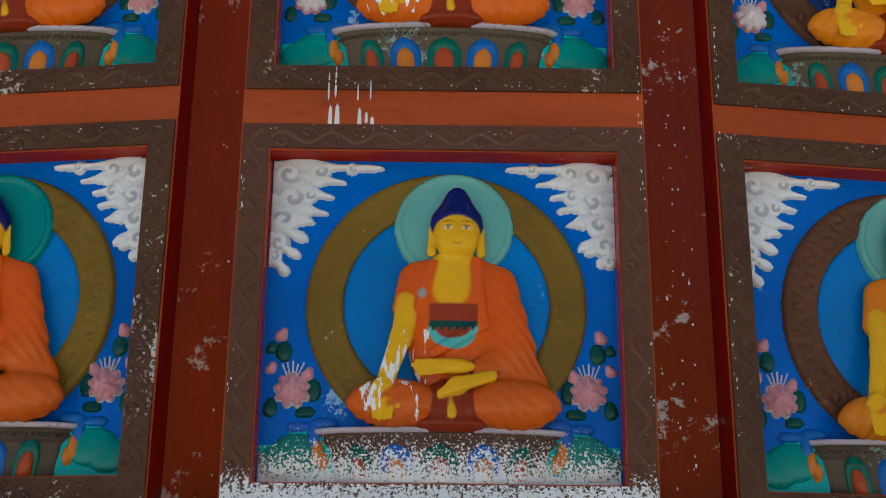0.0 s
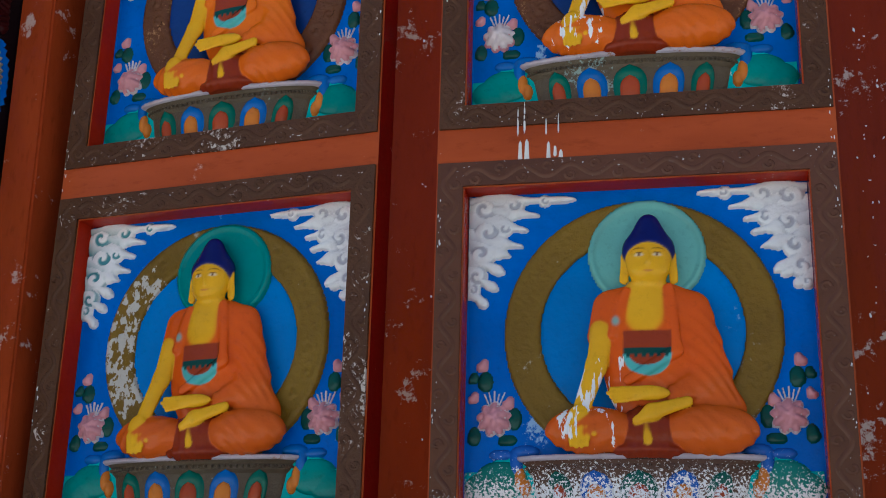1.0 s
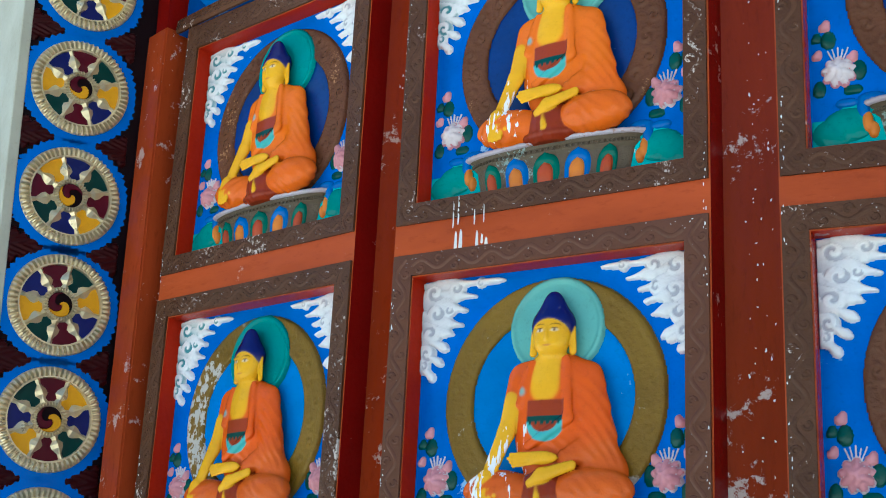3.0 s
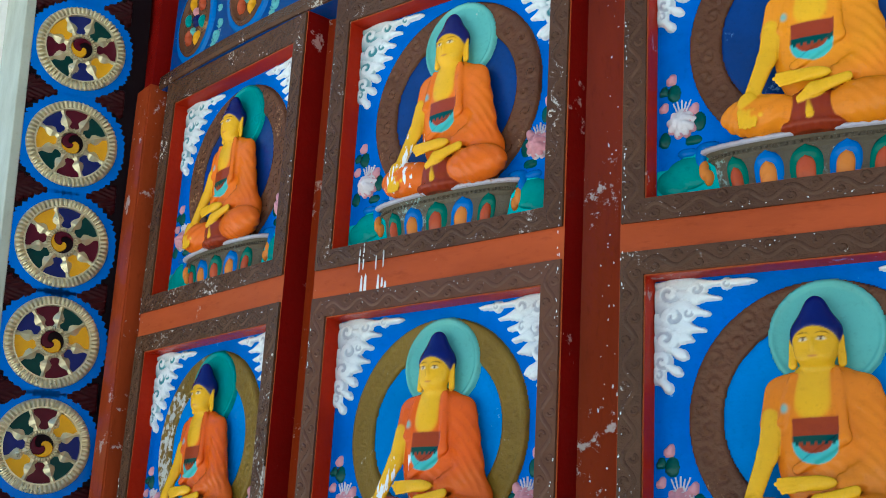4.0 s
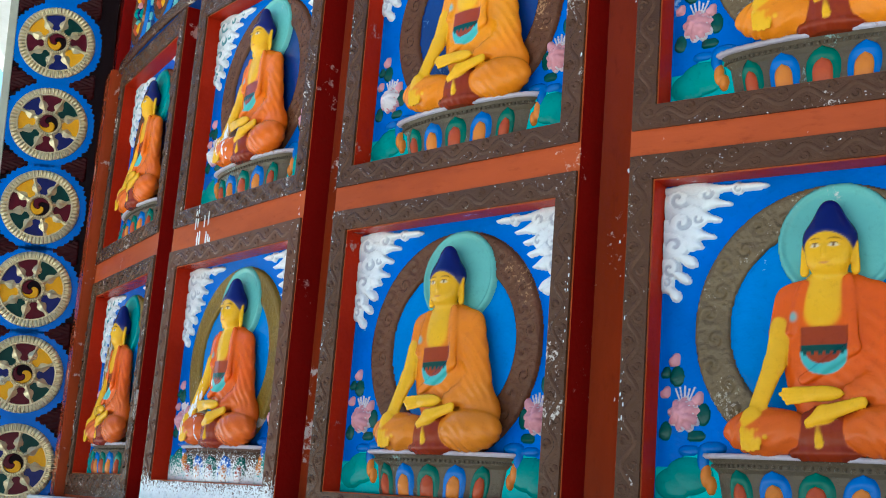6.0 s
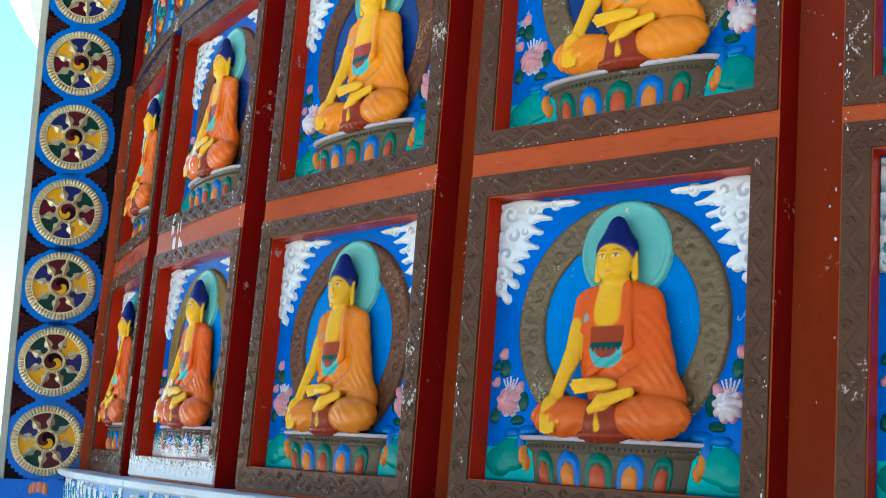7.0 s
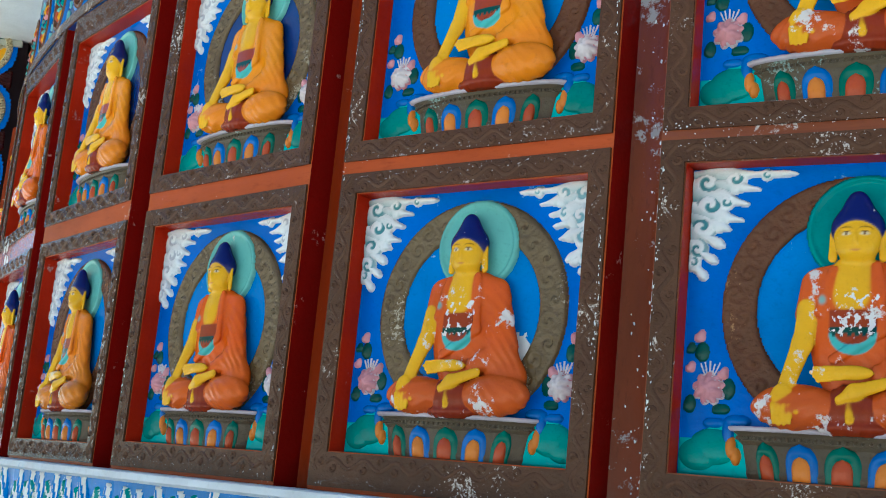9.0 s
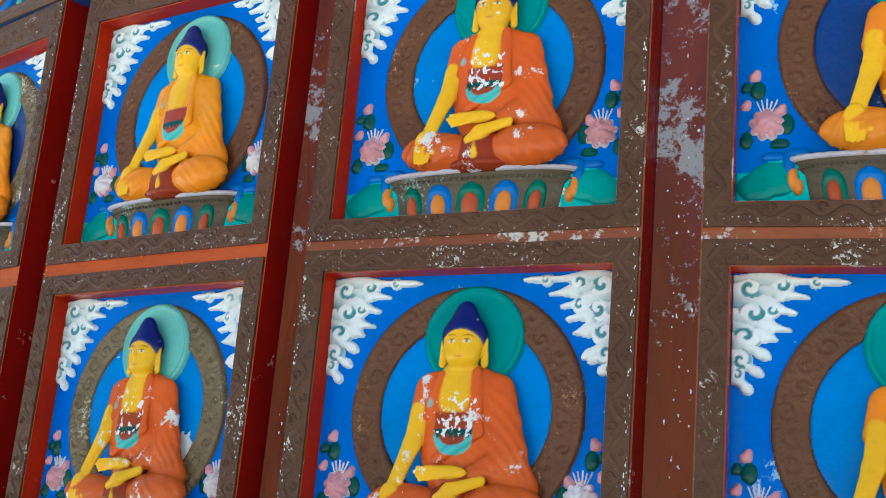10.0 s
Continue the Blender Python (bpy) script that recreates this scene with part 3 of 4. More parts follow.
# feathered tips of a cloud bank, from the corner: root across and down, tip across and down, half width
TIPS = ((0.03, 0.014, 0.215, 0.018, 0.020), (0.05, 0.036, 0.152, 0.050, 0.022), (0.02, 0.058, 0.138, 0.080, 0.030), (0.02, 0.092, 0.110, 0.116, 0.027),
        (0.01, 0.118, 0.092, 0.150, 0.028), (0.00, 0.146, 0.080, 0.178, 0.025), (0.00, 0.170, 0.066, 0.206, 0.023), (0.00, 0.190, 0.040, 0.236, 0.024))
CURLS_AT = ((0.036, 0.032, 0.031), (0.092, 0.026, 0.022), (0.150, 0.018, 0.015), (0.040, 0.084, 0.030), (0.086, 0.076, 0.018), (0.030, 0.134, 0.030), (0.022, 0.184, 0.025), (0.012, 0.216, 0.015))


def cloud_mesh(seed, flip, shade, depth):
    """A bank of cloud in a top corner: curls against the frame and feathered tips that point inwards, each shaded with a soft brush."""
    g = random.Random(seed)
    tips = [tuple(v * g.uniform(0.92, 1.08) for v in t) for t in TIPS]
    curls = [(x * g.uniform(0.9, 1.1), z * g.uniform(0.97, 1.03), r * g.uniform(0.9, 1.1), g.uniform(0, 6)) for x, z, r in CURLS_AT]

    def layers(X, Z):
        Y = (-X if flip else X) + HALF_W
        D = PIC_H - Z
        H = np.full(X.shape, -0.01)
        P = np.zeros(X.shape)
        for x0, z0, x1, z1, w in tips:
            L = math.hypot(x1 - x0, z1 - z0)
            c, s = (x1 - x0) / L, (z1 - z0) / L
            u = ((Y - x0) * c + (D - z0) * s) / L
            v = -(Y - x0) * s + (D - z0) * c
            wide = w * np.clip(1 - u, 0, 1) ** 0.45 * (0.75 + 0.25 * np.sin(u * 9 + x0 * 200)) * (u > -0.25)
            q = 1 - (v / np.maximum(wide, 1e-5)) ** 2
            now = np.where((q > 0) & (wide > 0), 0.005 + 0.008 * np.sqrt(np.clip(q, 0, 1)), -0.01)
            tone = np.clip(0.9 - 1.7 * u, 0, 1) * np.clip(0.45 + 0.8 * v / w, 0, 1) + 0.5 * np.clip(v / w, 0, 1) * np.clip(np.sin(u * 24), 0, 1)
            P = np.where(now > H, tone, P)
            H = np.maximum(H, now)
        for x, z, r, a in curls:
            rho = np.hypot(Y - x, D - z) / r
            now = np.where(rho < 1, 0.007 + 0.007 * np.sqrt(np.clip(1 - rho ** 2, 0, 1)), -0.01)
            line = np.cos(rho * 7.0 + np.arctan2(D - z, Y - x) + a)
            tone = np.clip(1.8 * line, 0, 1) * np.clip(1.6 - rho, 0, 1)
            P = np.where(now > H, tone, P)
            H = np.maximum(H, now)
        return H, P

    def height(X, Z):
        H, P = layers(X, Z)
        return np.where(H > 0, H - 0.003 * P, H)

    x0, x1 = (-HALF_W, -0.11) if not flip else (0.11, HALF_W)
    me = relief("cloud", clip_to(height), x0, x1, 0.41, PIC_H, 0.0026, [CLOUD_PAINTED])
    pts = np.empty(len(me.vertices) * 3)
    me.vertices.foreach_get("co", pts)
    pts = pts.reshape(-1, 3)
    k = (np.clip(layers(pts[:, 0], pts[:, 2])[1], 0, 1) * depth)[:, None]
    col = (1 - k) * np.array((0.8, 0.82, 0.84)) + k * np.array(shade)
    a = me.color_attributes.new("paint", "FLOAT_COLOR", "POINT")
    a.data.foreach_set("color", np.concatenate([col, np.ones((len(col), 1))], 1).astype(np.float32).ravel())
    return me


def petals(cx, cz, s, n, turn):
    out = []
    for i in range(n):
        a = 2 * math.pi * i / n + turn
        out.append((cx + 0.55 * s * math.cos(a), cz + 0.5 * s * math.sin(a), a))
    return out


def lotus_mesh(cx, cz, s, mats):
    ps = petals(cx, cz, s, 9, 0.2) + petals(cx, cz, s * 0.62, 6, 0.5) + petals(cx, cz, s * 0.3, 3, 0.9)

    def height(X, Z):
        H = np.full(X.shape, -0.01)
        for i, (x, z, a) in enumerate(ps):
            u = (X - x) * math.cos(a) + (Z - z) * math.sin(a)
            v = -(X - x) * math.sin(a) + (Z - z) * math.cos(a)
            q = 1 - (u / (0.5 * s)) ** 2 - (v / (0.32 * s)) ** 2
            H = np.maximum(H, np.where(q > 0, (0.010 + 0.0012 * i) * np.sqrt(np.clip(q, 0, 1)), -0.01))
        return H

    def pick(X, Z):
        d = np.full(X.shape, 9.0)
        top = np.full(X.shape, -1.0)
        for i, (x, z, a) in enumerate(ps):
            u = (X - x) * math.cos(a) + (Z - z) * math.sin(a)
            v = -(X - x) * math.sin(a) + (Z - z) * math.cos(a)
            q = 1 - (u / (0.5 * s)) ** 2 - (v / (0.32 * s)) ** 2
            H = (0.010 + 0.0012 * i) * np.sqrt(np.clip(q, 0, 1))
            win = H > top
            d = np.where(win, q, d)
            top = np.maximum(top, H)
        return d < 0.25

    return relief("lotus", clip_to(height), cx - 1.4 * s, cx + 1.4 * s, cz - 1.2 * s, cz + 1.3 * s, 0.0026, mats, pick)


def leaf_mesh(items, mats, name="leaf", step=0.003):
    xs = [i[0] - i[2] for i in items] + [i[0] + i[2] for i in items]
    zs = [i[1] - i[3] for i in items] + [i[1] + i[3] for i in items]
    return relief(name, clip_to(bumps(items)), min(xs) - step, max(xs) + step, min(zs) - step, max(zs) + step, step, mats)


def stem_mesh(cx, cz, s, mats):
    def height(X, Z):
        H = np.full(X.shape, -0.01)
        for i in range(5):
            off = (i - 2) * 0.007
            c = cx + off + 0.25 * off * np.sin((Z - cz) * 60) + (Z - cz) * (i - 2) * 0.12
            H = np.maximum(H, np.where((np.abs(X - c) < 0.0014) & (np.abs(Z - cz) < s * (0.7 + 0.15 * (i % 3))), 0.004, -0.01))
        return H
    return relief("spray", clip_to(height), cx - 0.05, cx + 0.05, cz - s, cz + s, 0.0016, mats)


PED_H, PED_W, PED_D = 0.102, 0.208, 0.038


def on_ped(u, z, d=0.0):
    """A place on the pedestal's curved front: u from -1 to 1 round it, z up, d out of it."""
    flare = 1.0 + 0.10 * (z / PED_H - 0.5) + 0.10 * max(0.0, z / PED_H - 0.75) * 4 * 0.5
    a = u * math.pi / 2
    n = Vector((math.sin(a) / PED_W, -math.cos(a) / PED_D, 0)).normalized()
    return Vector((PED_W * flare * math.sin(a), -PED_D * flare * math.cos(a), z)) + n * d


def pedestal_meshes():
    bm = bmesh.new()
    prof = [(0.0, 0.0), (0.012, 0.002), (0.02, 0.0), (0.07, 0.0), (0.078, 0.006), (0.09, 0.003), (0.098, 0.008), (PED_H, 0.004)]
    cols = []
    for i in range(41):
        u = -1 + i / 20
        cols.append([bm.verts.new(on_ped(u, z, d)) for z, d in prof])
    for i in range(40):
        for j in range(len(prof) - 1):
            bm.faces.new((cols[i][j], cols[i + 1][j], cols[i + 1][j + 1], cols[i][j + 1]))
    bm.faces.new([c[-1] for c in cols])
    body = mesh_of("body", bm, PED, False)
    bm = bmesh.new()
    ring = []
    for i in range(61):
        u = -1 + i / 30
        wob = 0.0012 * math.sin(i * 2.1)
        ring.append([bm.verts.new(on_ped(u, PED_H - 0.005 + dz, d + wob)) for dz, d in ((0, 0.004), (0, 0.014), (0.005, 0.017), (0.010, 0.013), (0.010, -0.01))])
    for i in range(60):
        for j in range(4):
            bm.faces.new((ring[i][j], ring[i + 1][j], ring[i + 1][j + 1], ring[i][j + 1]))
    rim = mesh_of("rim", bm, RIM, True)
    bm = bmesh.new()
    for i in range(44):
        m = Matrix.Translation(on_ped(-0.97 + 1.94 * i / 43, 0.084, 0.006))
        bmesh.ops.create_icosphere(bm, subdivisions=1, radius=0.0042, matrix=m)
    beads = mesh_of("beading", bm, PED, True)
    return body, rim, beads


def dome(u0, u1, z0, z1, h, mat, name, cut=0.0):
    """A rounded tongue on the pedestal's front; cut hollows it out from below, which leaves a hood."""
    bm = bmesh.new()
    nu, nz = 12, 10
    grid = {}
    for i in range(nu + 1):
        for j in range(nz + 1):
            s, t = i / nu * 2 - 1, j / nz
            wide = math.sqrt(max(0.0, 1 - max(0.0, (t - 0.45) / 0.55) ** 2))
            hh = h * (1 - s ** 2) ** 0.5 * (0.55 + 0.45 * math.sin(math.pi * min(1, t * 0.9 + 0.1)))
            if cut and t < 0.62:
                hh *= 0.25 + 0.75 * abs(s) ** 2 if abs(s) < 0.75 else 1
            u = (u0 + u1) / 2 + s * (u1 - u0) / 2 * max(wide, 0.02)
            grid[i, j] = bm.verts.new(on_ped(u, z0 + (z1 - z0) * t, hh))
    for i in range(nu):
        for j in range(nz):
            bm.faces.new((grid[i, j], grid[i + 1, j], grid[i + 1, j + 1], grid[i, j + 1]))
    return mesh_of(name, bm, mat, True)


def scroll(bm, p, q, w, pitch, sag):
    """A running vine in relief from p to q: a ridge that swings from side to side, with a curl in each bay."""
    p, q = Vector(p), Vector(q)
    d = (q - p).normalized()
    n = Vector((-d.z, 0, d.x))
    length = (q - p).length
    steps = int(length / 0.006)
    last = None
    for i in range(steps + 1):
        s = length * i / steps
        c = p + d * s + n * (sag * math.sin(2 * math.pi * s / pitch))
        slope = sag * 2 * math.pi / pitch * math.cos(2 * math.pi * s / pitch)
        side = (n - d * slope).normalized() * w
        now = [bm.verts.new(c - side), bm.verts.new(c + Vector((0, -w * 0.65, 0))), bm.verts.new(c + side)]
        if last:
            for a in (0, 1):
                bm.faces.new((last[a], last[a + 1], now[a + 1], now[a]))
        last = now
    bays = int(length / (pitch / 2))
    for k in range(bays):
        s = (k + 0.5) * pitch / 2
        c = p + d * s - n * (sag * 0.9 * (1 if k % 2 == 0 else -1))
        prev = None
        for i in range(9):
            a = i / 8 * 1.6 * math.pi + (0 if k % 2 else math.pi)
            r = 0.011 * (1 - 0.07 * i)
            o = Vector((math.cos(a), 0, math.sin(a)))
            now = [bm.verts.new(c + o * (r - w * 0.7)), bm.verts.new(c + o * r + Vector((0, -w * 0.8, 0))), bm.verts.new(c + o * (r + w * 0.7))]
            if prev:
                for j in (0, 1):
                    bm.faces.new((prev[j], prev[j + 1], now[j + 1], now[j]))
            prev = now


def frame_mesh(low, high):
    """The brown moulded frame round a picture, with widths below and above it, raised on the slab."""
    bm = bmesh.new()
    w = SLAB_W - HALF_W - 0.004
    y0, y1 = -0.007, 0.002
    g = 0.003
    box(bm, -HALF_W - w, -HALF_W - g, y0, y1, -low, PIC_H + high)
    box(bm, HALF_W + g, HALF_W + w, y0, y1, -low, PIC_H + high)
    box(bm, -HALF_W - g, HALF_W + g, y0, y1, -low, -g)
    box(bm, -HALF_W - g, HALF_W + g, y0, y1, PIC_H + g, PIC_H + high)
    return mesh_of("frame", bm, BROWN)


def vine_mesh(low, high):
    bm = bmesh.new()
    w = SLAB_W - HALF_W
    x = HALF_W + w / 2
    for e in (-1, 1):
        scroll(bm, (e * x, -0.007, -low + 0.01), (e * x, -0.007, PIC_H + high - 0.01), 0.0055, 0.10, 0.014)
    m = min(0.05, high)
    scroll(bm, (-HALF_W, -0.007, PIC_H + high / 2), (HALF_W, -0.007, PIC_H + high / 2), 0.0055, 0.10, 0.012 * m / 0.05)
    scroll(bm, (-HALF_W, -0.007, -low / 2), (HALF_W, -0.007, -low / 2), 0.0055, 0.10, 0.012 * min(1, low / 0.05))
    return mesh_of("vine", bm, BROWN, True)


bm = bmesh.new()
box(bm, -HALF_W, HALF_W, RECESS, 0.085, 0, PIC_H)
FIELD_MESH = mesh_of("field", bm, BLUE)
RING = {k: relief("aureole", lambda X, Z, d=d: ring_height(X, Z, d), -0.283, 0.295, 0.05, 0.646, 0.0032, [m]) for k, m, d in (("olive", OLIVE, 0.0010), ("olive_worn", OLIVE_WORN, 0.0016), ("bronze", BRONZE, 0.0032), ("pewter", PEWTER, 0.0042))}
DISC = relief("inner_disc", disc_height, -0.21, 0.22, 0.07, 0.57, 0.006, [LIGHT_BLUE])
DISC_NAVY = relief("inner_disc", disc_height, -0.21, 0.22, 0.07, 0.57, 0.006, [DISC_DARK])
HALO = {k: relief("halo", halo_height, -0.127, 0.155, 0.42, 0.65, 0.0036, [m]) for k, m in (("teal", TEAL), ("mint", MINT))}
CLOUDS = {}
for kind, shade, depth in (("plain", (0.36, 0.38, 0.46), 0.8), ("swirl", (0.02, 0.2, 0.24), 0.95), ("grey", (0.12, 0.36, 0.44), 0.85)):
    for flip in (False, True):
        CLOUDS[kind, flip] = cloud_mesh(11 + flip, flip, shade, depth)
LOTUS = {(col, e): lotus_mesh(e * 0.288, 0.185, 0.037, m) for col, m in (("pink", [PINK, WHITE]), ("white", [WHITE, PINK])) for e in (-1, 1)}
BUDS = {e: [leaf_mesh([(e * x, z, r, r * 0.85, 0.010), (e * (x - 0.004), z + 0.006, r * 0.7, r * 0.9, 0.010)], [PINK], "bud") for x, z, r in ((0.316, 0.293, 0.013), (0.262, 0.214, 0.013), (0.334, 0.226, 0.011))] for e in (-1, 1)}
LEAVES = {e: [leaf_mesh([(e * x, z, rx, rz, 0.006), (e * (x + 0.006), z - 0.004, rx * 0.7, rz * 0.6, 0.008)], [LEAF]) for x, z, rx, rz in ((0.308, 0.262, 0.016, 0.022), (0.332, 0.270, 0.010, 0.013), (0.248, 0.185, 0.015, 0.024), (0.330, 0.150, 0.013, 0.020), (0.262, 0.142, 0.020, 0.012))] for e in (-1, 1)}
STEMS = {e: stem_mesh(e * 0.290, 0.222, 0.022, [WHITE]) for e in (-1, 1)}
WAVES = {e: relief("wave", clip_to(lambda X, Z, e=e: np.where((e * X > 0.17) & (Z < 0.098 + 0.022 * np.sin((e * X - 0.2) * 34)), 0.004, -0.01)), min(e * 0.17, e * HALF_W), max(e * 0.17, e * HALF_W), 0, 0.125, 0.004, [TURQ]) for e in (-1, 1)}
HILLS = {e: leaf_mesh([(e * 0.272, 0.062, 0.055, 0.040, 0.013), (e * 0.305, 0.045, 0.045, 0.036, 0.012)], [HILL], "rock") for e in (-1, 1)}
CRAG = {e: leaf_mesh([(e * 0.225, 0.118, 0.030, 0.014, 0.014), (e * 0.243, 0.095, 0.014, 0.034, 0.014), (e * 0.275, 0.112, 0.025, 0.012, 0.010)], [MID_BLUE], "crag") for e in (-1, 1)}
TONGUE = {e: leaf_mesh([(e * 0.236, 0.064, 0.013, 0.026, 0.016), (e * 0.224, 0.045, 0.012, 0.02, 0.016)], [ORANGE], "tongue") for e in (-1, 1)}
BODY, RIMM, BEADS = pedestal_meshes()
PETALS = []
for i, u in enumerate((-0.54, -0.262, 0.0, 0.262, 0.54)):
    red = i % 2 == 0
    PETALS.append((dome(u - 0.112, u + 0.112, 0.002, 0.077, 0.013, HOOD_GREEN if red else MID_BLUE, "hood", 1.0), dome(u - 0.072, u + 0.072, 0.002, 0.052, 0.015, RUST if red else ORANGE, "petal")))

FIGURES = {
    "orange": seated_figure("statue", (0.7, 0.10, 0.003), STATUE, (0.62, 0.11, 0.008)),
    "gold": seated_figure("statue", (0.78, 0.27, 0.003), STATUE, (0.74, 0.22, 0.004)),
    "amber": seated_figure("statue", (0.76, 0.16, 0.003), STATUE, (0.7, 0.13, 0.004)),
    "ochre": seated_figure("statue", (0.74, 0.21, 0.006), STATUE, (0.64, 0.2, 0.01)),
    "worn": seated_figure("statue", (0.62, 0.095, 0.008), STATUE_WORN, (0.55, 0.095, 0.012)),
}

PANELS = {  # aureole, halo, clouds, lotus left and right, robe, inner disc
    "Al": ("olive_worn", "teal", "swirl", "plain", "pink", "pink", "orange", 0),
    "Bl": ("olive", "mint", "plain", "plain", "pink", "pink", "orange", 0),
    "Cl": ("bronze", "mint", "plain", "plain", "pink", "pink", "ochre", 0),
    "Dl": ("pewter", "mint", "plain", "plain", "pink", "white", "orange", 0),
    "El": ("pewter", "mint", "swirl", "grey", "pink", "white", "worn", 0),
    "Fl": ("bronze", "teal", "swirl", "swirl", "pink", "white", "worn", 0),
    "Gl": ("bronze", "teal", "swirl", "swirl", "pink", "pink", "ochre", 0),
    "Hl": ("olive", "teal", "swirl", "swirl", "pink", "pink", "ochre", 0),
    "Au": ("bronze", "teal", "swirl", "plain", "pink", "pink", "amber", 1),
    "Bu": ("bronze", "mint", "swirl", "swirl", "white", "pink", "amber", 1),
    "Cu": ("bronze", "mint", "plain", "plain", "white", "pink", "gold", 1),
    "Du": ("pewter", "mint", "plain", "plain", "pink", "white", "gold", 1),
    "Eu": ("bronze", "mint", "swirl", "swirl", "white", "white", "gold", 0),
    "Fu": ("bronze", "teal", "swirl", "swirl", "pink", "pink", "worn", 0),
    "Gu": ("bronze", "teal", "swirl", "swirl", "pink", "pink", "ochre", 1),
    "Hu": ("bronze", "teal", "swirl", "swirl", "pink", "pink", "ochre", 0),
}
HALO_WORD = {"teal": "dark teal", "mint": "pale mint"}
RING_WORD = {"olive": "olive-gold", "olive_worn": "chipped olive", "bronze": "brown", "pewter": "grey-brown"}
ROBE_WORD = {"orange": "orange-red", "gold": "golden orange", "amber": "amber orange", "ochre": "ochre", "worn": "chipped orange"}
BACK = Matrix.Translation((0, RECESS, 0))


def panel(c, row):
    ring, halo, cl, cr, ll, lr, robe, navy = PANELS[c + row]
    upper = row == "u"
    z = UP_BOT[c] if upper else LOW_TOP[c] - PIC_H
    gap = UP_BOT[c] - LOW_TOP[c]
    edge = min(0.056, gap / 2 - 0.012)
    m = on_drum(ANGLE[c], z)
    root = thing("relief_panel", m, "brown-framed blue relief with %s aureole and %s halo" % (RING_WORD[ring], HALO_WORD[halo]), "relief panel", "relief panels on the drum")
    low, high = (edge, TOP_Z - z - PIC_H - 0.004) if upper else (z - LEDGE_Z - 0.012, edge)
    f = part("frame", frame_mesh(low, high), root, "brown moulded frame")
    part("vine", vine_mesh(min(low, 0.06), min(high, 0.1)), f)
    bg = part("field", FIELD_MESH, root, "blue painted ground")
    part("wave", WAVES[-1], bg, "turquoise", BACK)
    part("wave", WAVES[1], bg, "turquoise", BACK)
    part("inner_disc", DISC_NAVY if navy else DISC, root, "", BACK)
    part("aureole", RING[ring], root, RING_WORD[ring] + " ornamented ring", BACK)
    part("halo", HALO[halo], root, HALO_WORD[halo] + " disc", BACK)
    part("cloud", CLOUDS[cl, False], root, "white cloud", BACK)
    part("cloud", CLOUDS[cr, True], root, "white cloud", BACK)
    for e, colour in ((-1, ll), (1, lr)):
        flower = part("lotus", LOTUS[colour, e], root, colour + " lotus", BACK)
        part("spray", STEMS[e], flower)
        for me in BUDS[e]:
            part("bud", me, flower)
        for me in LEAVES[e]:
            part("leaf", me, root, "", BACK)
        part("rock", HILLS[e], root, "green rock", BACK)
        part("crag", CRAG[e], root, "blue crag", BACK)
        part("tongue", TONGUE[e], root, "orange tongue", BACK)
    ped = part("pedestal", BODY, root, "brown lotus pedestal", BACK)
    part("rim", RIMM, ped, "pale lilac rim")
    tagged(part("beading", BEADS, ped), kind="stuff")
    for hood, core in PETALS:
        part("hood", hood, ped)
        part("petal", core, ped)
    if c + row == "El":
        def bare(X, Z):
            k = oval(X - 0.165, Z - 0.245, 0.038, 0.062) + 0.22 * np.sin(X * 260 + 2 * np.sin(Z * 170)) * np.sin(Z * 210)
            return np.where(k < 1, 0.0056, -0.01)
        part("bare_patch", relief("bare_patch", bare, 0.11, 0.22, 0.16, 0.33, 0.003, [CLOUD]), root, "bare white plaster", BACK)
    if c + row == "Bl":
        for ob in root.children_recursive:
            me = ob.data
            if me.materials and me.materials[0].name in SPLASHED:
                ob.material_slots[0].link = "OBJECT"
                ob.material_slots[0].material = SPLASHED[me.materials[0].name]
    fig = new("statue", FIGURES[robe])
    fig.matrix_world = m @ Matrix.Translation((0.020 + rnd.uniform(-0.004, 0.004), RECESS - 0.002, PED_H + 0.006)) @ pose(0, 0, 0, 0, rnd.uniform(-1.2, 1.2), rnd.uniform(-2, 2))
    if c == "B":
        fig.material_slots[0].link = "OBJECT"
        fig.material_slots[0].material = STATUE_RUNS
    tagged(fig, "seated yellow relief statue in %s robe on lotus pedestal" % ROBE_WORD[robe], "statue", "statues on the drum")


for c in COLS:
    for row in "lu":
        panel(c, row)


def drip(x, z0, z1, w):
    """A run of white paint down the slab."""
    bm = bmesh.new()
    last = None
    for i in range(9):
        t = i / 8
        ww = w * (0.55 + 0.45 * t) * (0.15 if i in (0, 8) else 1)
        now = [bm.verts.new((x - ww, 0.0, z1 + (z0 - z1) * t)), bm.verts.new((x + 0.2 * w * math.sin(9 * t), -0.003, z1 + (z0 - z1) * t)), bm.verts.new((x + ww, 0.0, z1 + (z0 - z1) * t))]
        if last:
            for j in (0, 1):
                bm.faces.new((last[j], last[j + 1], now[j + 1], now[j]))
        last = now
    return mesh_of("drip", bm, PLASTER, True)


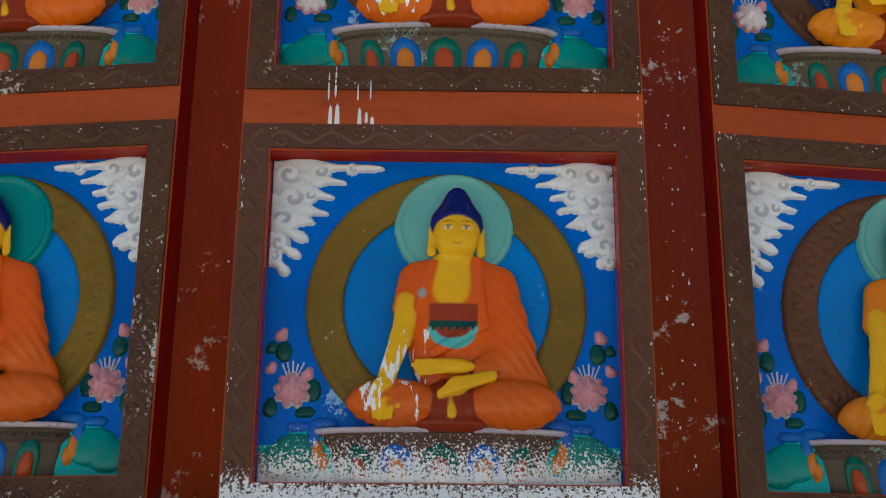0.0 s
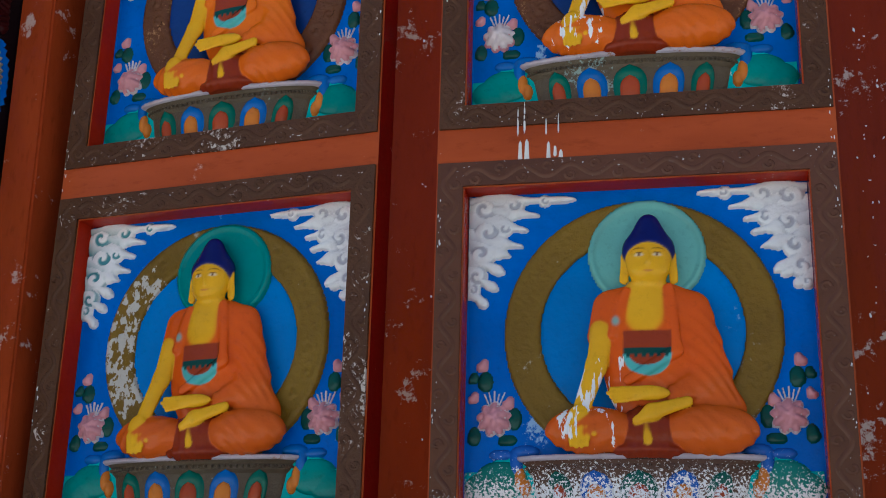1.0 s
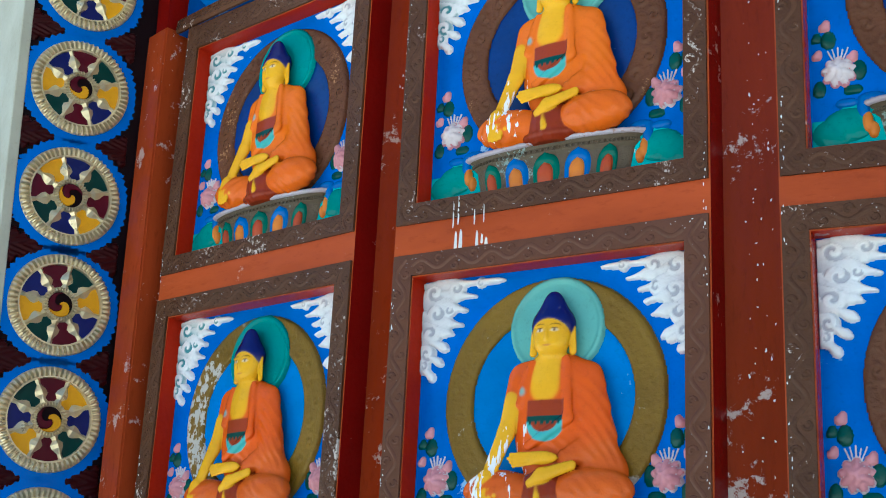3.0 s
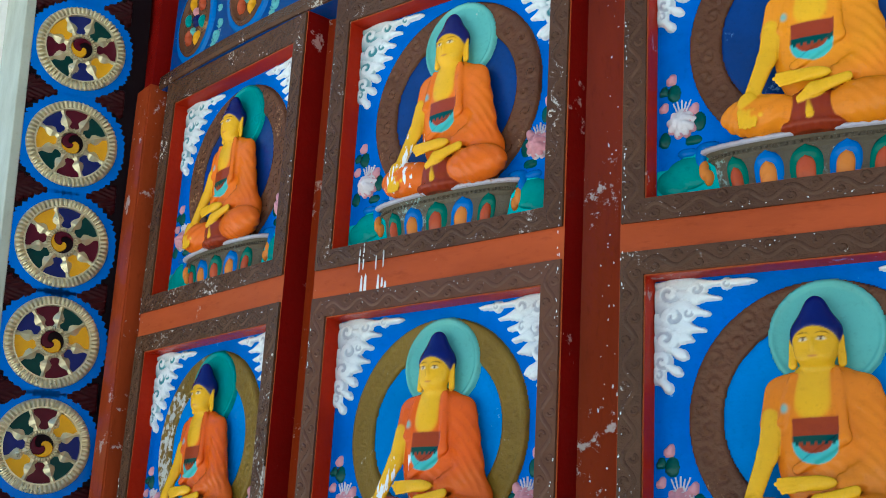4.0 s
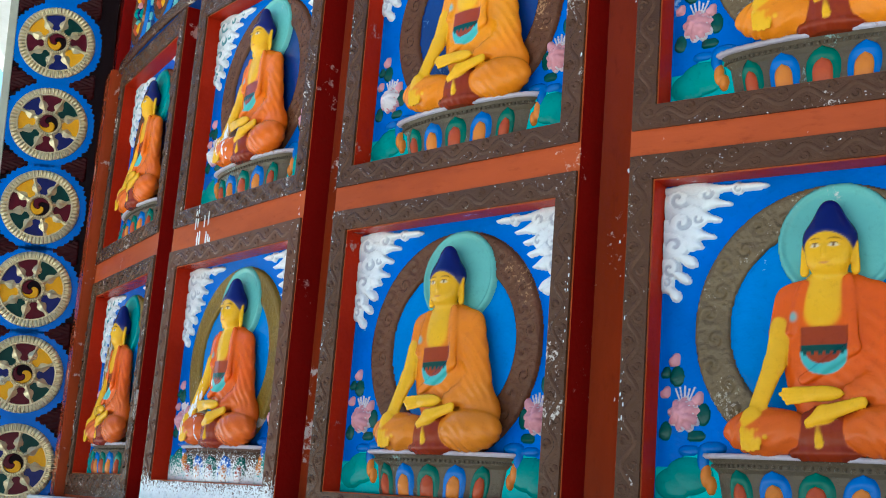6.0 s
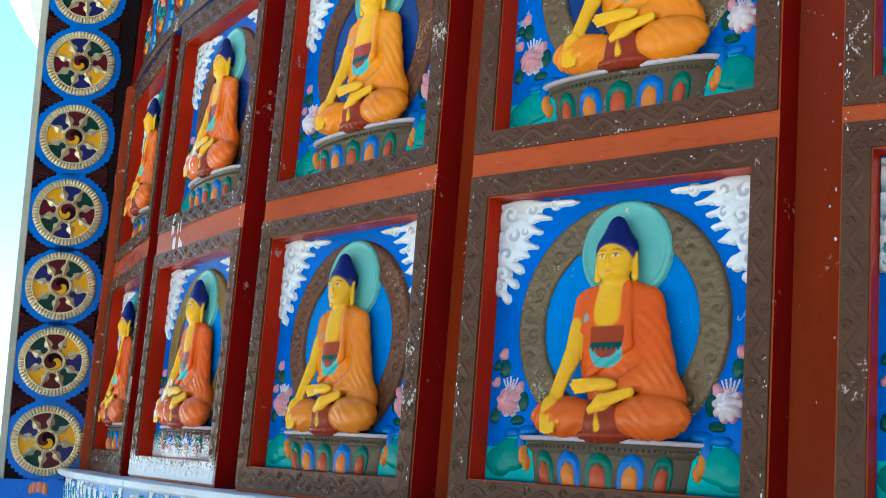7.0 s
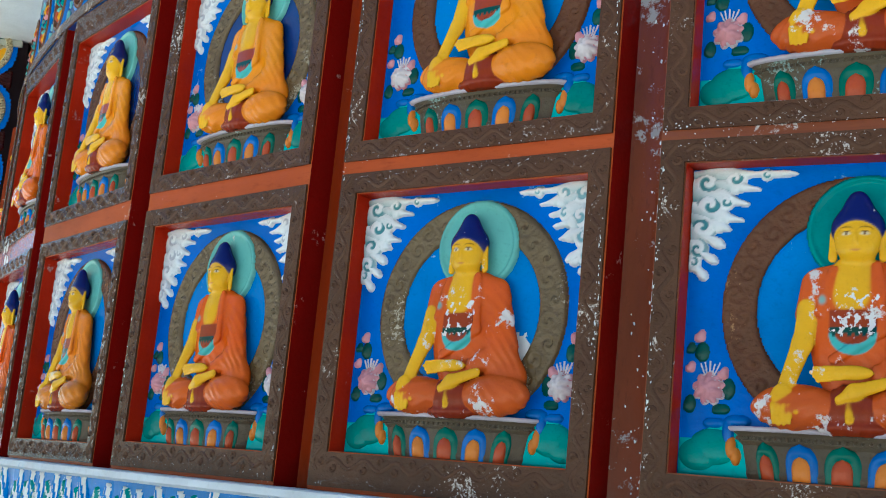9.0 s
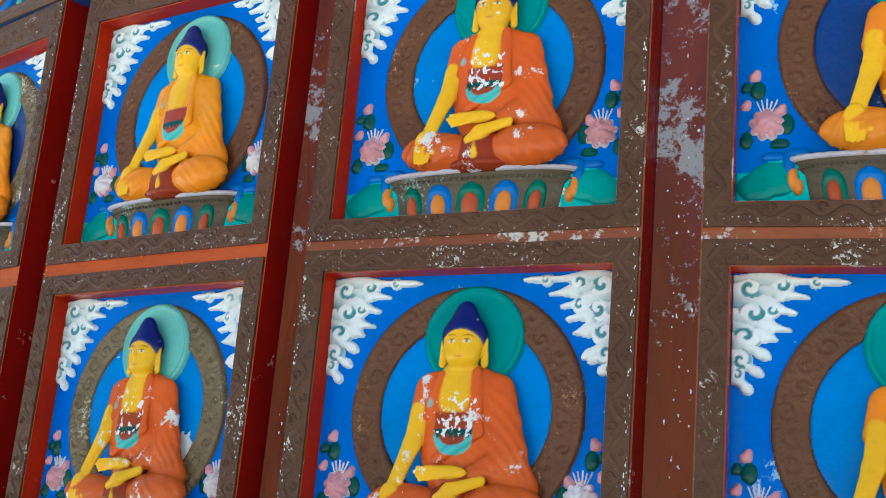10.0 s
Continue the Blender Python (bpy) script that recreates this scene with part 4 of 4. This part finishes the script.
root = thing("paint_drips", on_drum(ANGLE["B"], 0), "white paint drips run down the red band", "paint drip")
for x, z0, z1, w in ((-0.232, 2.408, 2.455, 0.005), (-0.218, 2.402, 2.458, 0.006), (-0.172, 2.405, 2.45, 0.005), (-0.158, 2.415, 2.44, 0.004), (-0.146, 2.402, 2.43, 0.0055)):
    part("drip", drip(x, z0, z1, w), root)
for x, z0, z1, w in ((-0.236, 2.462, 2.53, 0.0022), (-0.222, 2.468, 2.54, 0.0025), (-0.176, 2.462, 2.50, 0.002), (-0.150, 2.465, 2.51, 0.0018)):
    part("drip", drip(x, z0, z1, w), root, "", Matrix.Translation((0, -0.0075, 0)))


def flecks():
    """Chips of pale undercoat, and glints made as white flecks, along the edges of slabs and frames."""
    g = random.Random(21)
    verts, faces = [], []

    def fleck(m, x, y, z, s, tall):
        n = 5
        k = len(verts)
        for i in range(n):
            a = 2 * math.pi * i / n + g.uniform(-0.4, 0.4)
            r = s * g.uniform(0.5, 1.2)
            verts.append(m @ Vector((x + r * math.cos(a), y, z + r * tall * math.sin(a))))
        faces.append(list(range(k, k + n)))

    for i, c in enumerate(COLS):
        m = on_drum(ANGLE[c], 0)
        worn = 1.0 if c in "ABCD" else 1.9
        gap0, gap1 = LOW_TOP[c], UP_BOT[c]
        for e in (-1, 1):
            z = LEDGE_Z + 0.02
            while z < TOP_Z - 0.02:
                z += g.expovariate(1 / (0.013 / worn))
                if noise.noise((i * 3.1 + e, z * 5.0, 0.7)) > 0.1 and g.random() < 0.7:
                    fleck(m, e * (SLAB_W - 0.006 - g.uniform(0, 0.009)), -0.0086, min(z, TOP_Z - 0.02), g.uniform(0.0006, 0.0021), g.uniform(1, 3.5))
        for zz, spread in ((gap1 - 0.045, 0.02), (gap0 + 0.04, 0.02), (LEDGE_Z + 0.03, 0.02)):
            for k in range(int(44 * worn)):
                fleck(m, g.uniform(-SLAB_W + 0.03, SLAB_W - 0.03), -0.0086, zz + g.gauss(0, spread * 0.35), g.uniform(0.0008, 0.0026), g.uniform(0.3, 0.8))
    for i, c in enumerate(COLS[:-1]):
        a = (ANGLE[c] + ANGLE[COLS[i + 1]]) / 2
        m = on_drum(a, 0, R - CHANNEL + 0.011)
        for k in range({"B": 70, "E": 90, "F": 90}.get(c, 20)):
            fleck(m, g.gauss(0.012, 0.02), 0.0, g.uniform(LEDGE_Z + 0.05, TOP_Z - 0.05), g.uniform(0.001, 0.0034), g.uniform(0.5, 2.2))
    me = bpy.data.meshes.new("paint_flecks")
    me.from_pydata(verts, [], faces)
    me.materials.append(CLOUD)
    me.update()
    tagged(new("paint_flecks", me), "pale undercoat chips and painted glints along the edges of slabs", "paint chips", kind="stuff")


flecks()

# ---- end pier, frieze and wheel wall ----
bm = bmesh.new()
box(bm, -0.055, 0.055, -0.05, 0.16, LEDGE_Z, 3.33)
bmesh.ops.bevel(bm, geom=bm.edges[:], offset=0.006, segments=2, affect="EDGES")
ob = structure("pillar_end", mesh_of("pillar_end", bm, PIER), "plain red end pier beside the wheel wall", "pillar")
ob.matrix_world = on_drum(-12.42, 0) @ Matrix.Translation((0, 0, 2.2)) @ pose(0, 0, 0, 0, -1.6, 0) @ Matrix.Translation((0, 0, -2.2))

bm = bmesh.new()
box(bm, -0.10, 0.03, -0.03, 0.2, 3.335, 3.836)
ob = structure("pillar_upper", mesh_of("pillar_upper", bm, RED_SIDE), "dark red strip beside the frieze", "pillar")
ob.matrix_world = on_drum(-12.6, 0) @ Matrix.Translation((-0.02, 0, 0))

bm = bmesh.new()
arc_band(bm, -12.1, 60, [(R - 0.3, TOP_Z), (R + 0.012, TOP_Z), (R + 0.012, TOP_Z + 0.05), (R - 0.01, TOP_Z + 0.055), (R - 0.01, 3.838), (R - 0.3, 3.838)], 72)
bm.normal_update()
FRIEZE = structure("wall_frieze", mesh_of("wall_frieze", bm, FRIEZE_BLUE), "blue painted frieze with carved medallions under the cornice", "wall")


bm = bmesh.new()
arc_band(bm, -12.1, 60, [(R - 0.05, TOP_Z + 0.001), (R + 0.02, TOP_Z + 0.001), (R + 0.024, TOP_Z + 0.012), (R + 0.02, TOP_Z + 0.046), (R - 0.05, TOP_Z + 0.05)], 72)
structure("trim_frieze", mesh_of("trim_frieze", bm, BROWN), "brown moulding between panels and frieze", "trim")


def medallion_meshes():
    plate = relief("plate", lambda X, Z: np.where(oval(X, Z, 0.104, 0.128) < 1, 0.006 + 0.010 * (oval(X, Z, 0.088, 0.112) > 1), -0.01), -0.11, 0.11, -0.135, 0.135, 0.004, [BRONZE])
    edge = relief("border", lambda X, Z: np.where((oval(X, Z, 0.128, 0.152) < 1) & (oval(X, Z, 0.104, 0.128) > 1), 0.010, -0.01), -0.135, 0.135, -0.16, 0.16, 0.004, [MID_BLUE])
    blobs = []
    for x, z, rx, rz, m in ((-0.025, 0.075, 0.02, 0.03, YELLOW), (0.04, 0.055, 0.022, 0.028, RUST), (-0.052, 0.02, 0.018, 0.026, TEAL), (0.008, 0.0, 0.025, 0.025, NAVY), (0.052, -0.015, 0.018, 0.026, TEAL), (-0.038, -0.05, 0.022, 0.032, RUST), (0.026, -0.07, 0.023, 0.03, YELLOW), (0.0, 0.036, 0.014, 0.018, PINK), (-0.005, -0.035, 0.012, 0.016, MINT)):
        blobs.append(leaf_mesh_free([(x, z, rx, rz, 0.02), (x + rx * 0.5, z - rz * 0.4, rx * 0.6, rz * 0.6, 0.024)], m))
    curls = []
    for x, z, r in ((0.148, -0.10, 0.022), (0.170, -0.06, 0.016), (0.135, -0.13, 0.014), (0.150, 0.10, 0.022), (0.170, 0.06, 0.016), (0.160, 0.0, 0.012), (0.120, 0.16, 0.018), (0.06, 0.185, 0.018), (-0.05, 0.19, 0.02)):
        curls.append(relief("curl", lambda X, Z, x=x, z=z, r=r: np.where((np.hypot(X - x, Z - z) < r) & (np.sin(np.hypot(X - x, Z - z) / r * 10 + np.arctan2(Z - z, X - x)) > 0.1), 0.005, -0.01), x - r - 0.003, x + r + 0.003, z - r - 0.003, z + r + 0.003, 0.0028, [CLOUD_TEAL]))
    return plate, edge, blobs, curls


def leaf_mesh_free(items, mat):
    xs = [i[0] - i[2] for i in items] + [i[0] + i[2] for i in items]
    zs = [i[1] - i[3] for i in items] + [i[1] + i[3] for i in items]
    return relief("figure_blob", bumps(items), min(xs) - 0.004, max(xs) + 0.004, min(zs) - 0.004, max(zs) + 0.004, 0.004, [mat])


PLATE, BORDER, BLOBS, CURLS = medallion_meshes()
for i in range(18):
    a = -10.6 + i * 2.95
    root = thing("medallion", on_drum(a, 3.515, R - 0.01), "oval carved medallion in brown, yellow and teal on the frieze", "medallion", "medallions on the frieze")
    p = part("plate", PLATE, root)
    part("border", BORDER, root)
    for b in BLOBS:
        part("carving", b, p)
    for b in CURLS:
        part("curl", b, root, "white curl")

# the wall with the wheels: a face that turns towards the drum
W_IN, W_OUT = Vector((-1.532, -6.600, 0)), Vector((-1.662, -6.925, 0))
W_DIR = (W_OUT - W_IN).normalized()
W_LEN = (W_OUT - W_IN).length
W_ANG = math.degrees(math.atan2(-W_DIR.y, -W_DIR.x))
W_TOP = 3.825
LEAN = Matrix.Translation((0, 0, 2.4)) @ pose(0, 0, 0, 0, -2.4, 0) @ Matrix.Translation((0, 0, -2.4))
WHEEL_WALL = pose(W_IN.x, W_IN.y, 0, 0, 0, W_ANG) @ Matrix.Translation((-W_LEN / 2, 0, 0)) @ LEAN
half = W_LEN / 2
bm = bmesh.new()
box(bm, -half, half + 0.05, 0.0, 0.5, 0.0, W_TOP)
ob = structure("wall_wheels", mesh_of("wall_wheels", bm, BLACK_RED), "projecting wall painted black and deep red behind the wheels", "wall")
ob.matrix_world = WHEEL_WALL
bm = bmesh.new()
box(bm, -half - 0.028, -half + 0.004, -0.012, 0.52, 0.0, W_TOP + 0.01)
box(bm, -half + 0.004, half + 0.02, -0.012, 0.02, W_TOP - 0.03, W_TOP + 0.01)
bmesh.ops.bevel(bm, geom=bm.edges[:], offset=0.003, segments=1, affect="EDGES")
ob = structure("trim_wheels", mesh_of("trim", bm, CREAM), "cream plaster edge of the wheel wall", "trim")
ob.matrix_world = WHEEL_WALL


def lathe(prof, seg, mat, name, wave=0.0, teeth=0):
    bm = bmesh.new()
    rows = []
    for i in range(seg):
        a = 2 * math.pi * i / seg
        rows.append([bm.verts.new((r * math.cos(a), -d * (1 + (wave if i % 4 < 2 else -wave) * (0 < j < len(prof) - 1)), r * math.sin(a))) for j, (r, d) in enumerate(prof)])
    for i in range(seg):
        k = (i + 1) % seg
        for j in range(len(prof) - 1):
            bm.faces.new((rows[i][j], rows[k][j], rows[k][j + 1], rows[i][j + 1]))
    bmesh.ops.recalc_face_normals(bm, faces=bm.faces)
    return mesh_of(name, bm, mat, False)


def sector(i, mat):
    bm = bmesh.new()
    a0, a1 = 2 * math.pi * i / 8, 2 * math.pi * (i + 1) / 8
    top = []
    for r in (0.052, 0.075, 0.1, 0.124):
        top.append([bm.verts.new((r * math.cos(a0 + (a1 - a0) * k / 6), -0.006, r * math.sin(a0 + (a1 - a0) * k / 6))) for k in range(7)])
    for j in range(3):
        for k in range(6):
            bm.faces.new((top[j][k], top[j][k + 1], top[j + 1][k + 1], top[j + 1][k]))
    return mesh_of("sector", bm, mat)


def spoke(i):
    """A pointed double blade from hub to rim."""
    bm = bmesh.new()
    prof = ((0.05, 0.013), (0.062, 0.008), (0.074, 0.019), (0.086, 0.017), (0.104, 0.006), (0.118, 0.008), (0.126, 0.014))
    last = None
    a = 2 * math.pi * i / 8
    u, v = Vector((math.cos(a), 0, math.sin(a))), Vector((-math.sin(a), 0, math.cos(a)))
    for r, w in prof:
        now = [bm.verts.new(u * r + v * w + Vector((0, -0.006, 0))), bm.verts.new(u * r + Vector((0, -0.010 - w * 0.5, 0))), bm.verts.new(u * r - v * w + Vector((0, -0.006, 0)))]
        if last:
            for j in (0, 1):
                bm.faces.new((last[j], last[j + 1], now[j + 1], now[j]))
        last = now
    bmesh.ops.recalc_face_normals(bm, faces=bm.faces)
    return mesh_of("spoke", bm, SILVER)


def star_plate():
    bm = bmesh.new()
    ring = []
    n = 96
    for i in range(n):
        a = 2 * math.pi * i / n
        r = 0.180 + (0.006 if i % 2 else -0.004)
        x = r * math.cos(a)
        z = r * math.sin(a)
        x = max(-half + 0.005, min(half + 0.004, x))
        ring.append(bm.verts.new((x, -0.004, z)))
    bm.faces.new(ring[::-1])
    bmesh.ops.recalc_face_normals(bm, faces=bm.faces)
    for f in bm.faces:
        if f.normal.y > 0:
            f.normal_flip()
    return mesh_of("plate", bm, WHEEL_BLUE)


def comma(k, mat):
    """One of three swirling arms in a wheel's hub."""
    def height(X, Z):
        r = np.hypot(X, Z)
        turn = (np.arctan2(Z, X) / (2 * math.pi) + 0.42 * r / 0.036 + k / 3) % 1
        return np.where((r < 0.0365) & (turn < 0.31), 0.006, -0.01)
    return relief("swirl", height, -0.038, 0.038, -0.038, 0.038, 0.0016, [mat])


def neck_plate():
    """The blue ground between two wheels, notched in steps on both sides."""
    bm = bmesh.new()
    side = []
    for i in range(19):
        z = -0.085 - 0.175 * i / 18
        f = 1 - abs(i - 9) / 9
        side.append((0.165 - 0.11 * f + (0.010 if i % 2 else -0.006), z))
    ring = [bm.verts.new((min(x, half + 0.004), -0.003, z)) for x, z in side] + [bm.verts.new((-min(x, half - 0.005), -0.003, z)) for x, z in reversed(side)]
    bm.faces.new(ring)
    bm.normal_update()
    for f in bm.faces:
        if f.normal.y > 0:
            f.normal_flip()
    return mesh_of("neck", bm, WHEEL_BLUE)


def corner_leaf(e):
    """A dark serrated leaf that points in between two wheels."""
    def height(X, Z):
        u = (half - 0.01 - e * X) / 0.105
        w = 0.058 * np.clip(1 - u, 0, 1) ** 0.8 * (0.72 + 0.28 * np.abs(np.sin(u * 11)))
        return np.where((u > 0) & (np.abs(Z + 0.172) < w), 0.007 - 0.003 * np.cos((np.abs(Z + 0.172) - u * 0.03) * 420), -0.01)
    lo, hi = sorted((e * (half - 0.11), e * (half - 0.008)))
    return relief("corner_leaf", height, lo, hi, -0.235, -0.11, 0.004, [CORNER_RED])


RIM_W = lathe([(0.122, 0.004), (0.126, 0.014), (0.140, 0.017), (0.150, 0.013), (0.153, 0.004)], 232, SILVER, "rim", 0.4)
EDGE_W = lathe([(0.119, 0.006), (0.121, 0.016), (0.125, 0.016), (0.127, 0.006)], 64, SILVER, "inner_ring")
HUB_W = lathe([(0.036, 0.006), (0.040, 0.018), (0.049, 0.018), (0.053, 0.006)], 128, SILVER, "hub_ring", 0.3)
HUB_D = lathe([(0.0005, 0.008), (0.02, 0.008), (0.038, 0.007)], 32, BLACK_RED, "hub")
SWIRLS = [comma(0, YELLOW), comma(1, MAROON)]
NECK = neck_plate()
CORNERS = [corner_leaf(-1), corner_leaf(1)]
SECTORS = [[sector(i, m) for i, m in enumerate(order * 2)] for order in ((YELLOW, DARK_GREEN, MAROON, NAVY), (YELLOW, MAROON, DARK_GREEN, NAVY))]
SPOKES = [spoke(i) for i in range(8)]
STAR = star_plate()
for i, (z, turn) in enumerate(((1.717, 8), (2.062, -22), (2.399, 10), (2.735, 75), (3.084, 25), (3.434, 60), (3.78, 40))):
    root = thing("wheel_relief", WHEEL_WALL @ Matrix.Translation((-0.006, -0.002, z)), "eight-spoked carved wheel with pale gold rim and coloured sectors", "wheel ornament", "wheels on the wall")
    part("plate", STAR, root, "blue serrated ground")
    spin = pose(0, -0.003, 0, 0, turn, 0)
    hub = part("hub", HUB_D, root, "black", spin)
    for arm, word in zip(SWIRLS, ("yellow swirl", "maroon swirl")):
        part("swirl", arm, hub, word, Matrix.Translation((0, -0.008, 0)))
    if i:
        part("neck", NECK, root, "blue serrated ground")
        for leaf in CORNERS:
            part("corner_leaf", leaf, root, "dark maroon leaf")
    part("rim", RIM_W, root, "", spin)
    part("inner_ring", EDGE_W, root, "", spin)
    part("hub_ring", HUB_W, root, "", spin)
    for s in SECTORS[i % 2]:
        part("sector", s, root, "", spin)
    for s in SPOKES:
        part("spoke", s, root, "", spin)

bm = bmesh.new()
box(bm, -half - 0.06, half + 0.05, -0.035, 0.3, 0.0, 1.548)
bmesh.ops.bevel(bm, geom=bm.edges[:], offset=0.006, segments=2, affect="EDGES")
ob = structure("wall_plinth", mesh_of("wall_plinth", bm, WHEEL_BLUE), "blue painted plinth under the wheel wall", "wall")
ob.matrix_world = WHEEL_WALL
root = thing("lotus_relief", WHEEL_WALL @ Matrix.Translation((-0.02, -0.035, 1.505)), "pink open lotus painted on the blue plinth", "lotus ornament")
for i in range(7):
    a = math.pi * (0.08 + 0.84 * i / 6)
    x, z = 0.03 * math.cos(a), 0.012 * math.sin(a)
    part("petal", leaf_mesh_free([(x, z, 0.011, 0.024, 0.008)], PINK if i % 2 else ORANGE), root)

leaf_up = relief("leaf", lambda X, Z: np.where((np.abs(X) < 0.042 * np.sqrt(np.clip(1 - (Z / 0.15) ** 2, 0, 1))) & (Z > -0.14), 0.006 + 0.004 * np.cos(X * 150), -0.01), -0.045, 0.045, -0.14, 0.15, 0.005, [LIGHT_BLUE, CLOUD], lambda X, Z: np.abs(np.sin(X * 120 + Z * 25)) > 0.62)
leaf_teal = relief("leaf", lambda X, Z: np.where((np.abs(X) < 0.036 * np.sqrt(np.clip(1 - (Z / 0.13) ** 2, 0, 1))) & (Z > -0.12), 0.005 + 0.004 * np.cos(X * 170), -0.01), -0.04, 0.04, -0.12, 0.13, 0.005, [TEAL, CLOUD], lambda X, Z: np.abs(np.sin(Z * 60 + X * 140)) < 0.5)
base_wall = bpy.data.objects["wall_base"]
for i in range(110):
    a = -12.3 + i * 0.46
    part("leaf", leaf_up if i % 2 else leaf_teal, base_wall, "", on_drum(a + rnd.uniform(-0.12, 0.12), 1.425 + rnd.uniform(-0.02, 0.012), R + 0.09) @ pose(0, 0, 0, 0, rnd.uniform(-16, 16), 0))
